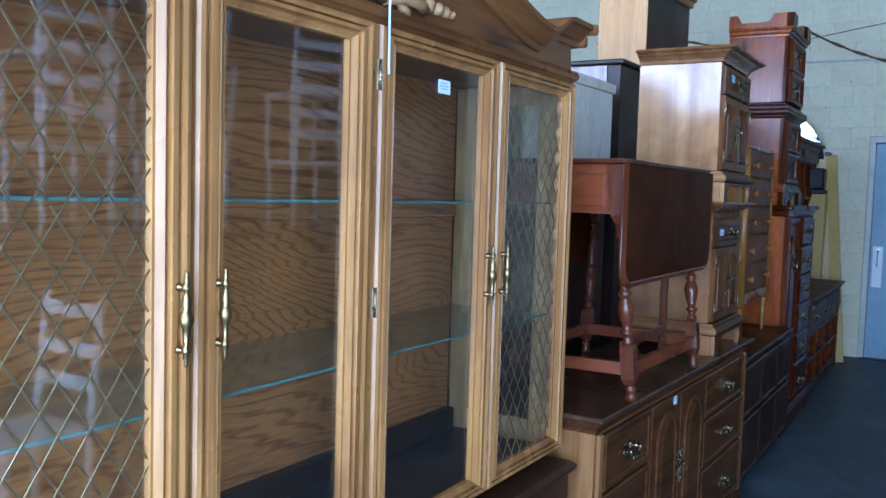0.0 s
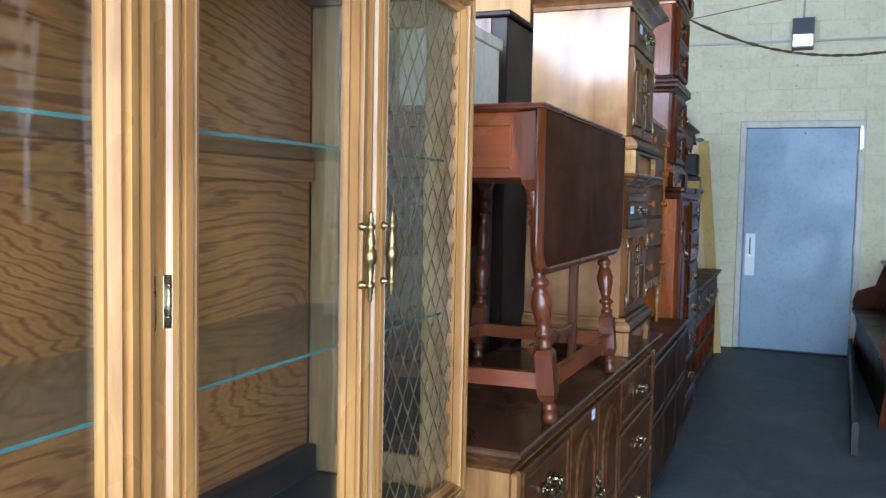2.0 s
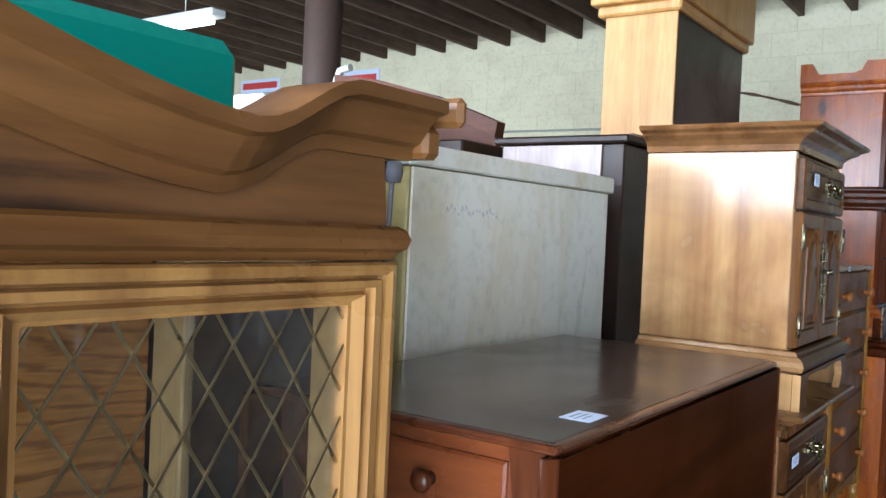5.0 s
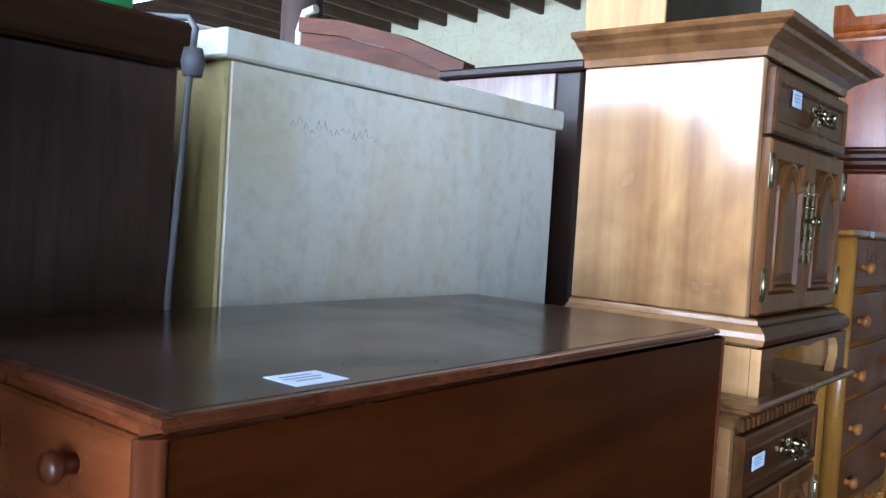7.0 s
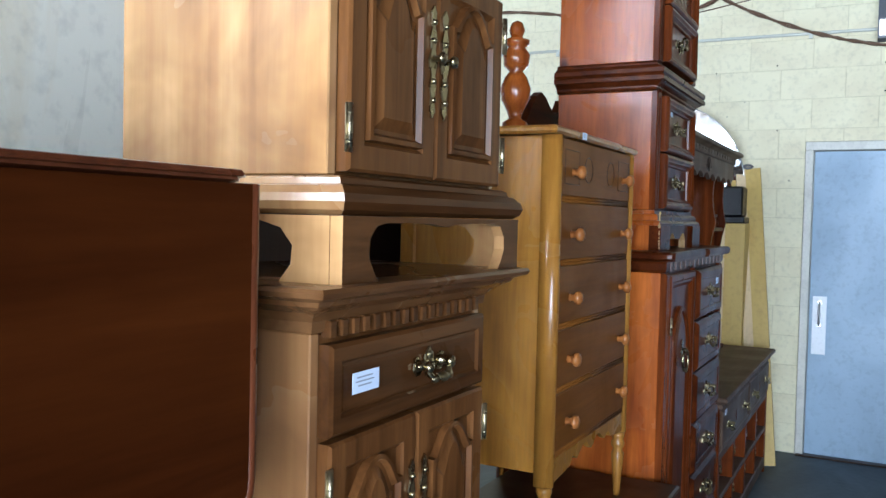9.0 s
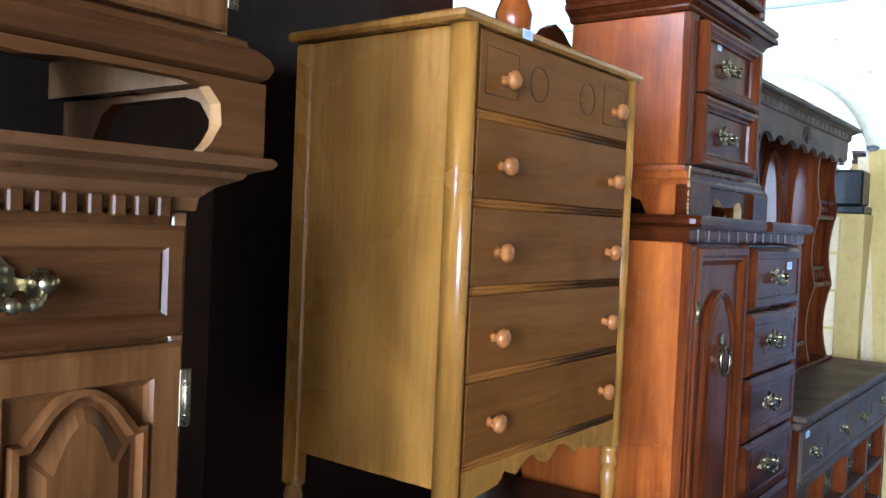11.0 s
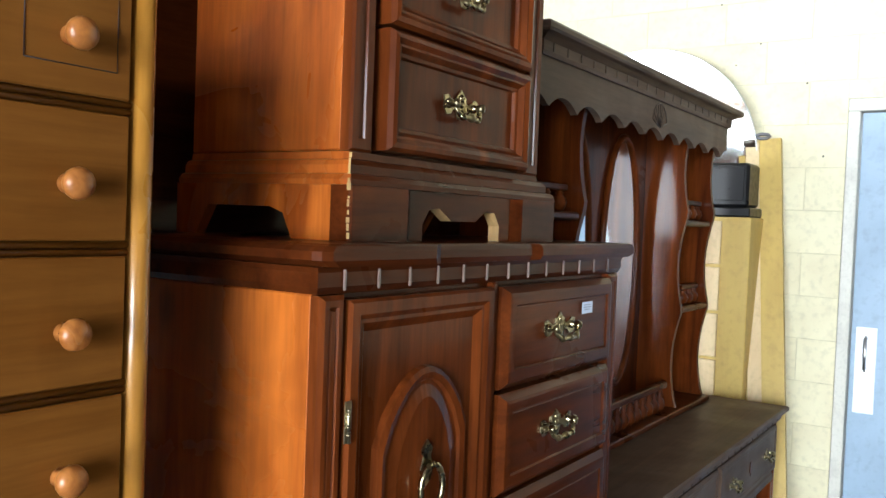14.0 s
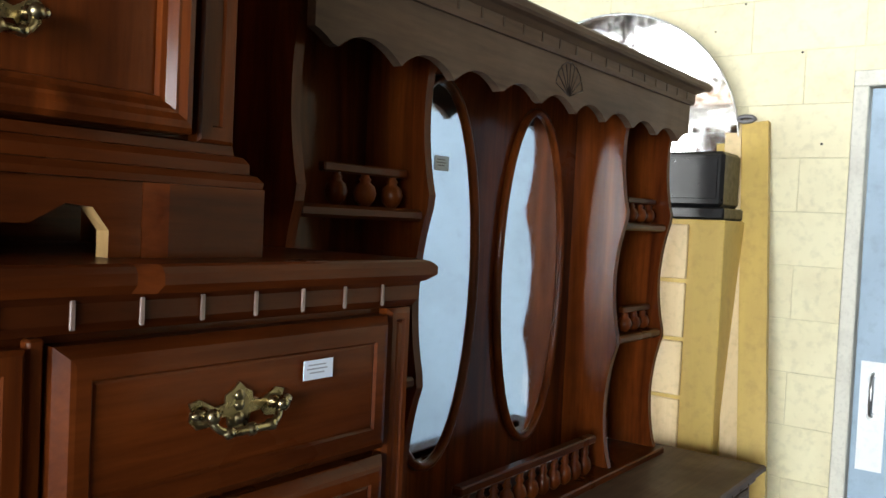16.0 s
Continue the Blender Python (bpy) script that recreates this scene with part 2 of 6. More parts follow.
DUSTY = wood("dusty_dresser_pine", (0.062, 0.033, 0.0205), (0.125, 0.068, 0.042), "y", 0.4, 0.3, dust=0.26, spec=0.06)
CREAM = paint("cream_painted_board", (0.82, 0.8, 0.68), (0.66, 0.55, 0.33), 0.34, 2.4, (2.4, 2.4, 0.7), 0.9, 0.05)
CREAM_Y = paint("yellowed_edge", (0.45, 0.35, 0.13), (0.3, 0.22, 0.08), 0.5, 3.0, (3, 3, 0.6))
DARKBROWN = wood("dark_brown_cabinet", (0.012, 0.006, 0.0045), (0.034, 0.0165, 0.011), "z", 0.38)
UMBER = wood("umber_cabinet", (0.042, 0.025, 0.019), (0.1, 0.06, 0.045), "z", 0.34, 0.6)
TANWOOD = wood("dull_tan_wood", (0.1, 0.052, 0.022), (0.19, 0.105, 0.046), "y", 0.45)
PANELRED = wood("red_brown_panel", (0.06, 0.017, 0.008), (0.13, 0.04, 0.016), "x", 0.5)
SHEEN = wood("sheen_toned_wood", (0.16, 0.1, 0.085), (0.3, 0.2, 0.17), "z", 0.2, 0.5, coat=0.4)
ORANGEWOOD = wood("orange_maple", (0.42, 0.2, 0.05), (0.62, 0.34, 0.11), "z", 0.35, 0.25, 0.6)
YELLOW = paint("yellow_board", (0.54, 0.37, 0.1), (0.42, 0.27, 0.07), 0.5, 2.0, (4, 4, 0.4), 0.6, 0.05)
YELLOW_PALE = paint("pale_board_edge", (0.66, 0.5, 0.28), (0.5, 0.32, 0.15), 0.55, 3.0, (4, 4, 0.4), 0.6)
BLOCK = paint("cream_painted_block", (0.74, 0.68, 0.46), (0.6, 0.52, 0.34), 0.6, 2.2, (1, 1, 1.3), 0.6, 0.6)
MORTAR = paint("painted_mortar", (0.66, 0.6, 0.4), (0.4, 0.35, 0.23), 0.8, 4.0, (1, 1, 1), 0.8, 0.4)
# Dark brown so that the unseen east wall bounces little light back.
DIMWALL = paint("dim_brown_wall", (0.06, 0.046, 0.035), (0.035, 0.027, 0.02), 0.75, 1.2, (1, 1, 1), 0.6, 0.3)
WHITEWALL = paint("white_painted_wall", (0.45, 0.45, 0.42), (0.36, 0.34, 0.3), 0.6, 1.2, (1, 1, 1), 0.6, 0.3)
FRAMEPAINT = paint("cream_door_frame", (0.62, 0.6, 0.52), (0.4, 0.38, 0.34), 0.45, 5.0, (2, 2, 1), 0.7, 0.1)
DOORPAINT = paint("blue_grey_steel_paint", (0.31, 0.42, 0.53), (0.22, 0.3, 0.38), 0.42, 2.0, (1, 1, 0.8), 0.7, 0.12)
FLOOR = paint("dark_worn_concrete", (0.044, 0.062, 0.077), (0.15, 0.185, 0.21), 0.55, 2.0, (1.5, 0.8, 1), 0.9, 0.8)
ASPHALT = paint("asphalt", (0.05, 0.05, 0.05), (0.08, 0.08, 0.078), 0.85, 3.0, (1, 1, 1), 0.6, 0.6)
JOIST = wood("old_joist", (0.06, 0.035, 0.02), (0.14, 0.085, 0.05), "y", 0.75)
POSTBROWN = paint("brown_post_paint", (0.075, 0.045, 0.035), (0.045, 0.03, 0.025), 0.5, 3.0)
BRASS = plain("aged_brass", (0.36, 0.3, 0.19), 0.3, 1.0)
BRIGHTBRASS = plain("antique_bar_brass", (0.25, 0.175, 0.075), 0.36, 1.0)
PEWTER = plain("antique_brass", (0.33, 0.27, 0.155), 0.27, 1.0)
STEEL = plain("dull_steel", (0.5, 0.5, 0.5), 0.35, 1.0)
GALV = plain("galvanised_conduit", (0.55, 0.55, 0.48), 0.5, 0.3)
WIRE = plain("lattice_wire", (0.5, 0.39, 0.22), 0.35, 1.0)
PAPER = plain("white_paper", (0.68, 0.75, 0.88), 0.8)
INK = plain("grey_ink", (0.3, 0.33, 0.4), 0.8)
RED = plain("red_print", (0.6, 0.06, 0.05), 0.7)
GLASS = glass("clear_glass", (0.95, 0.97, 0.96), 0.004)
SHELFGLASS = glass("shelf_glass", (0.86, 0.94, 0.91), 0.035)
GLASSEDGE = plain("green_glass_edge", (0.12, 0.23, 0.21), 0.15)
MIRROR = plain("silvered_mirror", (0.88, 0.9, 0.9), 0.02, 1.0)
BLACK = plain("black_plastic", (0.006, 0.006, 0.007), 0.35)
PLATE = plain("white_push_plate", (0.8, 0.82, 0.84), 0.3)
CABLE = plain("brown_twisted_cable", (0.12, 0.065, 0.035), 0.7)
TEAL = plain("teal_plastic", (0.005, 0.26, 0.19), 0.5)
GREEN = plain("bright_green_plastic", (0.1, 0.7, 0.2), 0.4)
LAMPGREY = plain("dark_lamp_housing", (0.09, 0.095, 0.11), 0.45)
LENS = plain("lit_lens", (1.0, 0.97, 0.9), 0.4, 0.0, 1.3)
TUBE = plain("lit_tube", (1.0, 0.98, 0.9), 0.4, 0.0, 5.0)
WHITEPAINT = paint("white_furniture_paint", (0.78, 0.77, 0.73), (0.55, 0.5, 0.42), 0.4, 3.0)
PALEBLUE = plain("pale_blue_plastic", (0.5, 0.62, 0.75), 0.35)
STRAP = plain("grey_strap", (0.14, 0.135, 0.14), 0.6)


# ---- mesh helpers ----
def rbox(bm, lo, hi, b=0.003):
    """A box with chamfered edges."""
    size = [h - q for h, q in zip(hi, lo)]
    b = min(b, *(s * 0.45 for s in size))
    v = {}
    for i in (0, 1):
        for j in (0, 1):
            for k in (0, 1):
                c = (i, j, k)
                p = [(hi if c[a] else lo)[a] for a in range(3)]
                for a in range(3):
                    w = [p[d] + (0 if d == a else (-b if c[d] else b)) for d in range(3)]
                    v[c, a] = bm.verts.new(w)
    f = bm.faces.new
    for a in range(3):
        d, e = [x for x in range(3) if x != a]
        for s in (0, 1):
            ring = []
            for u, w in ((0, 0), (1, 0), (1, 1), (0, 1)):
                c = [0, 0, 0]
                c[a], c[d], c[e] = s, u, w
                ring.append(v[tuple(c), a])
            f(ring)
        for u in (0, 1):
            for w in (0, 1):
                c0, c1 = [0, 0, 0], [0, 0, 0]
                c0[d] = c1[d] = u
                c0[e] = c1[e] = w
                c1[a] = 1
                f((v[tuple(c0), d], v[tuple(c1), d], v[tuple(c1), e], v[tuple(c0), e]))
    for i in (0, 1):
        for j in (0, 1):
            for k in (0, 1):
                f([v[(i, j, k), a] for a in range(3)])


def skin(bm, rings, caps=True, smooth=False, closed=True):
    """Quads between rings of equally many points."""
    rows = [[bm.verts.new(p) for p in r] for r in rings]
    m = len(rows[0])
    for a, b in zip(rows, rows[1:]):
        for i in range(m if closed else m - 1):
            q = bm.faces.new((a[i], a[(i + 1) % m], b[(i + 1) % m], b[i]))
            q.smooth = smooth
    if caps:
        bm.faces.new(rows[0])
        bm.faces.new(rows[-1][::-1])


def frame_rings(bm, y0, y1, z0, z1, prof, cap=True):
    """A rectangular moulded panel facing +x: prof gives (inset, x)."""
    rings = [[(x, y0 + i, z0 + i), (x, y1 - i, z0 + i), (x, y1 - i, z1 - i), (x, y0 + i, z1 - i)] for i, x in prof]
    rows = [[bm.verts.new(p) for p in r] for r in rings]
    for a, b in zip(rows, rows[1:]):
        for k in range(4):
            bm.faces.new((a[k], a[(k + 1) % 4], b[(k + 1) % 4], b[k]))
    if cap:
        bm.faces.new(rows[-1])


def arch(y0, y1, z0, z1, rise, inset, n=12, square=0.0):
    """An outline with an arched head; square: how much of each side of the head stays flat."""
    a, b, lo, hi = y0 + inset, y1 - inset, z0 + inset, z1 - inset
    pts = [(a, lo), (b, lo)]
    w = b - a
    for k in range(n + 1):
        u = k / n
        s = min(max((u - square) / (1 - 2 * square), 0), 1)
        pts.append((b - w * u, hi - rise + rise * math.sin(math.pi * s) ** 0.7))
    return pts


def arch_rings(bm, y0, y1, z0, z1, rise, prof, square=0.0, cap=True):
    rings = [[(x, y, z) for y, z in arch(y0, y1, z0, z1, rise, i, square=square)] for i, x in prof]
    rows = [[bm.verts.new(p) for p in r] for r in rings]
    m = len(rows[0])
    for a, b in zip(rows, rows[1:]):
        for k in range(m):
            bm.faces.new((a[k], a[(k + 1) % m], b[(k + 1) % m], b[k]))
    if cap:
        bm.faces.new(rows[-1])


def cornice(bm, xb, xf, y0, y1, prof):
    """A moulding that runs round left side, front and right side: prof gives (out, z), closed."""
    rings = []
    for sx, sy in ((0, -1), (1, -1), (1, 1), (0, 1)):
        rings.append([((xf + o) if sx else xb, (y0 - o) if sy < 0 else (y1 + o), z) for o, z in prof])
    skin(bm, rings)


def slab(bm, prof, axis, a, b):
    """A flat outline drawn out from a to b along an axis; the outline gives the two other coordinates in order."""
    def at(p, s):
        q = list(p)
        q.insert("xyz".index(axis), s)
        return q
    skin(bm, [[at(p, a) for p in prof], [at(p, b) for p in prof]])


def lathe(bm, prof, c, axis="z", n=14):
    """A turned shape: prof gives (radius, distance along the axis) from c."""
    rings = []
    for r, h in prof:
        ring = []
        for k in range(n):
            u, w = max(r, 0.0004) * math.cos(2 * math.pi * k / n), max(r, 0.0004) * math.sin(2 * math.pi * k / n)
            d = {"z": (u, w, h), "x": (h, u, w), "y": (w, h, u)}[axis]
            ring.append((c[0] + d[0], c[1] + d[1], c[2] + d[2]))
        rings.append(ring)
    skin(bm, rings, smooth=True)


def tube(bm, pts, r, n=6):
    pts = [Vector(p) for p in pts]
    rings = []
    side = None
    for i, p in enumerate(pts):
        d = (pts[min(i + 1, len(pts) - 1)] - pts[max(i - 1, 0)]).normalized()
        if side is None:
            side = d.cross(Vector((0, 0, 1)) if abs(d.z) < 0.9 else Vector((1, 0, 0))).normalized()
        side = (side - d * side.dot(d)).normalized()
        up = d.cross(side)
        rings.append([p + r * (math.cos(2 * math.pi * k / n) * side + math.sin(2 * math.pi * k / n) * up) for k in range(n)])
    skin(bm, rings, smooth=True)


def board(bm, a, b, w, t, wide=(1, 0, 0)):
    """A straight plank from a to b, w wide along `wide`, t thick."""
    a, b = Vector(a), Vector(b)
    d = (b - a).normalized()
    u = Vector(wide)
    u = (u - d * u.dot(d)).normalized()
    v = d.cross(u)
    rings = [[p + u * su * w / 2 + v * sv * t / 2 for su, sv in ((-1, -1), (1, -1), (1, 1), (-1, 1))] for p in (a, b)]
    skin(bm, rings)


def thing(name, loc, label, category, group="", kind=""):
    ob = new(name)
    ob.location = loc
    ob.empty_display_size = 0.1
    return tagged(ob, label, category, group, kind)


def root_of(ob):
    while ob.parent:
        ob = ob.parent
    return ob


def mesh_of(name, bm, mat):
    bmesh.ops.recalc_face_normals(bm, faces=bm.faces)
    me = bpy.data.meshes.new(name)
    bm.to_mesh(me)
    bm.free()
    me.materials.append(mat)
    return me


def part(name, bm, mat, parent, label=""):
    """Links a bmesh, drawn in world places, as one mesh under a thing or part."""
    bmesh.ops.translate(bm, verts=bm.verts, vec=-root_of(parent).location)
    ob = new(name, mesh_of(name, bm, mat))
    ob.parent = parent
    return tagged(ob, label)


def stamp(name, me, parent, at, label="", turn=None):
    """Another object on a mesh that is already made, at a world place."""
    ob = new(name, me)
    ob.parent = parent
    ob.matrix_basis = Matrix.Translation(Vector(at) - root_of(parent).location) @ (turn or Matrix())
    return tagged(ob, label)


def single(name, bm, mat, label, category, group="", kind=""):
    """A thing that is one mesh, drawn in world places."""
    ob = new(name, mesh_of(name, bm, mat))
    return tagged(ob, label, category, group, kind)


def B():
    return bmesh.new()


def block(name, lo, hi, mat, parent, b=0.003, label=""):
    bm = B()
    rbox(bm, lo, hi, b)
    return part(name, bm, mat, parent, label)


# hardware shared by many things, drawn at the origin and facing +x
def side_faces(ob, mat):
    """Gives the end faces of a moulding the side panel's brighter, lit tone."""
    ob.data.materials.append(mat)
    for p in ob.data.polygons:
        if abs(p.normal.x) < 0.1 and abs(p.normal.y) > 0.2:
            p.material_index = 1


def bail_pull(w=0.112, v=0.1):
    """A batwing back plate with two eared posts and a heavy swinging bail."""
    bm = B()
    shape = [(0.0, -0.22), (0.1, -0.2), (0.13, -0.06), (0.24, -0.05), (0.3, -0.14), (0.42, -0.15), (0.5, -0.04), (0.48, 0.08), (0.5, 0.17), (0.4, 0.2), (0.32, 0.13), (0.24, 0.07), (0.15, 0.1), (0.14, 0.2), (0.07, 0.25), (0.0, 0.34)]
    outline = [(y * w, z * v) for y, z in shape] + [(-y * w, z * v) for y, z in shape[::-1][1:-1]]
    slab(bm, outline, "x", 0.0, 0.003)
    for z in (-0.1, 0.06, 0.18):
        lathe(bm, [(0.0075, 0.002), (0.006, 0.0055), (0.001, 0.007)], (0, 0, z * v), "x", 8)
    for s in (-1, 1):
        lathe(bm, [(0.0085, 0.002), (0.0085, 0.006), (0.006, 0.009), (0.0055, 0.016), (0.009, 0.02), (0.008, 0.025), (0.001, 0.028)], (0, s * 0.37 * w, 0.03 * v), "x", 10)
        lathe(bm, [(0.001, -0.01), (0.006, -0.005), (0.006, 0.005), (0.001, 0.01)], (0.012, s * 0.46 * w, 0.05 * v), "y", 8)
    arc = []
    for k in range(15):
        u = math.pi * k / 14
        arc.append((0.016 + 0.01 * math.sin(u), 0.36 * w * math.cos(u), 0.03 * v - 0.27 * v * math.sin(u) ** 0.7 + 0.05 * v * math.sin(u) ** 8))
    tube(bm, arc, 0.0046, 8)
    for k, r in ((4, 0.007), (7, 0.0078), (10, 0.007)):
        lathe(bm, [(0.001, -0.009), (r, -0.003), (r, 0.003), (0.001, 0.009)], arc[k], "y", 8)
    return mesh_of("bail_pull", bm, PEWTER)


def drop_pull():
    bm = B()
    outline = [(0.0, -0.03), (0.012, -0.02), (0.016, 0.0), (0.01, 0.018), (0.015, 0.03), (0.0, 0.046)]
    outline = outline + [(-y, z) for y, z in outline[::-1][1:-1]]
    slab(bm, outline, "x", 0.0, 0.003)
    lathe(bm, [(0.006, 0.002), (0.005, 0.012), (0.007, 0.016), (0.001, 0.019)], (0, 0, 0.008), "x", 8)
    ring = [(0.014 + 0.004 * math.sin(a), 0.025 * math.sin(a), -0.03 + 0.038 * math.cos(a)) for a in [2 * math.pi * k / 16 for k in range(17)]]
    tube(bm, ring, 0.0052, 8)
    lathe(bm, [(0.001, -0.008), (0.008, -0.003), (0.008, 0.003), (0.001, 0.008)], (0.016, 0, -0.067), "y", 8)
    return mesh_of("drop_pull", bm, PEWTER)


def bar_pull(h=0.145):
    """A slim turned upright handle with a ball at its middle."""
    bm = B()
    q = h / 2
    lathe(bm, [(0.001, -q), (0.004, -q * 0.96), (0.0025, -q * 0.88), (0.005, -q * 0.82), (0.004, -q * 0.74), (0.0075, -q * 0.68), (0.0075, -q * 0.62), (0.004, -q * 0.56),
               (0.0055, -q * 0.35), (0.006, -q * 0.2), (0.009, -q * 0.14), (0.0115, 0), (0.009, q * 0.14), (0.006, q * 0.2), (0.0085, q * 0.3), (0.006, q * 0.45), (0.004, q * 0.56),
               (0.0075, q * 0.62), (0.0075, q * 0.68), (0.004, q * 0.74), (0.005, q * 0.82), (0.0025, q * 0.88), (0.004, q * 0.96), (0.001, q)], (0.018, 0, 0), "z", 10)
    for s in (-1, 1):
        lathe(bm, [(0.007, 0), (0.006, 0.004), (0.0035, 0.006), (0.0035, 0.018)], (0, 0, s * q * 0.65), "x", 8)
    return mesh_of("bar_pull", bm, BRIGHTBRASS)


def plate_pull():
    """A pierced upright back plate with a small drop, for cupboard doors."""
    bm = B()
    shape = [(0.0, -0.08), (0.007, -0.07), (0.004, -0.05), (0.009, -0.035), (0.005, -0.018), (0.012, 0.0), (0.005, 0.018), (0.009, 0.035), (0.004, 0.05), (0.007, 0.07), (0.0, 0.08)]
    slab(bm, shape + [(-y, z) for y, z in shape[::-1][1:-1]], "x", 0, 0.003)
    lathe(bm, [(0.004, 0.002), (0.004, 0.012), (0.009, 0.016), (0.009, 0.02), (0.002, 0.023)], (0, 0, 0.004), "x", 8)
    for z in (-0.055, -0.028, 0.03, 0.056):
        lathe(bm, [(0.005, 0.002), (0.004, 0.006), (0.001, 0.008)], (0, 0, z), "x", 6)
    return mesh_of("plate_pull", bm, PEWTER)


def round_knob(r=0.017):
    bm = B()
    lathe(bm, [(r * 0.62, 0), (r * 0.5, 0.006), (r * 0.55, 0.012), (r * 0.95, 0.017), (r * 1.05, 0.023), (r * 0.95, 0.029), (r * 0.55, 0.033), (0.001, 0.0345)], (0, 0, 0), "x", 16)
    return mesh_of("round_knob", bm, KNOB)


def butt_hinge(h=0.06):
    bm = B()
    lathe(bm, [(0.0035, -h / 2), (0.0035, h / 2)], (0.003, 0, 0), "z", 8)
    rbox(bm, (0, -0.007, -h / 2), (0.0016, 0.007, h / 2), 0.0004)
    for k in (-0.3, -0.1, 0.1, 0.3):
        lathe(bm, [(0.0041, k * h - 0.001), (0.0041, k * h + 0.001)], (0.003, 0, 0), "z", 8)
    return mesh_of("butt_hinge", bm, BRASS)


BAIL_WIDE, BAIL_SMALL = bail_pull(0.138, 0.095), bail_pull(0.088, 0.08)
BAIL, DROP, BAR, CUP, RKNOB, HINGE = bail_pull(), drop_pull(), bar_pull(), plate_pull(), round_knob(), butt_hinge()


def price_tag(name, at, w, h, turn=None, label="small white price sticker with grey print"):
    tag = new(name)
    tag.matrix_world = Matrix.Translation(at) @ (turn or Matrix())
    tagged(tag, label, "price sticker")
    bm = B()
    rbox(bm, (0, -w / 2, -h / 2), (0.001, w / 2, h / 2), 0.0002)
    ob = new("sheet", mesh_of("sheet", bm, PAPER))
    ob.parent = tag
    bm = B()
    for k, ln in ((0.25, 0.7), (0.05, 0.8), (-0.15, 0.6)):
        rbox(bm, (0.001, -ln * w / 2, k * h - 0.035 * h), (0.0014, ln * w / 2 - 0.1 * w, k * h + 0.035 * h), 0.0001)
    ob = new("print_lines", mesh_of("print_lines", bm, INK))
    ob.parent = tag
    return tag

# ---- structure ----
XW, XE, YS, YN, ZC = -13.0, 3.4, -1.3, 9.2, 3.72

bm = B()
rbox(bm, (-60, -60, -0.35), (60, YS - 0.21, -0.02), 0.01)
rbox(bm, (XE + 0.21, YS - 0.2, -0.35), (60, 60, -0.02), 0.01)
rbox(bm, (-60, YN + 0.21, -0.35), (XE + 0.2, 60, -0.02), 0.01)
rbox(bm, (-60, YS - 0.2, -0.35), (XW - 0.21, YN + 0.2, -0.02), 0.01)
single("ground", bm, ASPHALT, "grey asphalt yard outside the open roller door", "ground", kind="structure")
bm = B()
rbox(bm, (XW - 0.2, YS - 0.2, -0.25), (XE + 0.2, YN + 0.2, 0.0), 0.002)
single("floor", bm, FLOOR, "dark blue-grey worn concrete floor with paler scuffs", "floor", kind="structure")

# end wall: a core with the doorway through it, faced with painted blocks
DX0, DX1, DZ = -0.63, 0.42, 2.115
bm = B()
rbox(bm, (XW, YN + 0.002, 0), (DX0, YN + 0.2, ZC + 0.3), 0.002)
rbox(bm, (DX1, YN + 0.002, 0), (XE, YN + 0.2, ZC + 0.3), 0.002)
rbox(bm, (DX0, YN + 0.002, DZ), (DX1, YN + 0.2, ZC + 0.3), 0.002)
wall_north = single("wall_north", bm, MORTAR, "cream painted concrete block end wall, scuffed and stained", "wall", kind="structure")
bm = B()
rbox(bm, (XE, YS - 0.2, 0), (XE + 0.2, YN + 0.2, ZC + 0.3), 0.002)
single("wall_east", bm, DIMWALL, "plain side wall added out of view, dark brown to limit bounce", "wall", kind="structure")
bm = B()
rbox(bm, (XW - 0.2, YS - 0.2, 0), (XW, YN + 0.2, ZC + 0.3), 0.002)
single("wall_west", bm, WHITEWALL, "pale painted far side wall", "wall", kind="structure")
bm = B()
for a, b in ((XW, -7.55), (-2.24, -2.18), (3.26, XE)):
    rbox(bm, (a, YS - 0.2, 0), (b, YS, ZC + 0.3), 0.002)
for a, b in ((-7.55, -2.24), (-2.18, 3.26)):
    rbox(bm, (a, YS - 0.2, 3.15), (b, YS, ZC + 0.3), 0.002)
single("wall_south", bm, WHITEWALL, "pale wall with two wide roller door openings", "wall", kind="structure")

# ceiling: deck boards over close joists that run along the hall
bm = B()
SX0, SX1, SY0, SY1 = -5.0, -2.2, -0.85, 2.55
for a, b, c, d in ((XW, SX0, YS, YN), (SX1, XE, YS, YN), (SX0, SX1, YS, SY0), (SX0, SX1, SY1, YN)):
    rbox(bm, (a, c, ZC + 0.24), (b, d, ZC + 0.3), 0.002)
x = XW + 0.2
while x < XE:
    if SX0 < x < SX1 - 0.05:
        rbox(bm, (x, YS, ZC), (x + 0.05, SY0, ZC + 0.236), 0.003)
        rbox(bm, (x, SY1, ZC), (x + 0.05, YN, ZC + 0.236), 0.003)
    else:
        rbox(bm, (x, YS, ZC), (x + 0.05, YN, ZC + 0.236), 0.003)
    x += 0.4
for y in (-1.1, 4.0):
    rbox(bm, (XW, y, ZC - 0.16), (XE, y + 0.16, ZC - 0.002), 0.004)
single("ceiling", bm, JOIST, "dark bare timber joists under a boarded roof deck", "ceiling", kind="structure")

skylight = thing("window_1", (SX0, SY0, ZC + 0.2), "wide translucent rooflight with dark glazing bars", "skylight", kind="structure")
block("pane", (SX0, SY0, ZC + 0.26), (SX1, SY1, ZC + 0.28), WHITEPAINT, skylight, 0.002, "translucent white sheet")
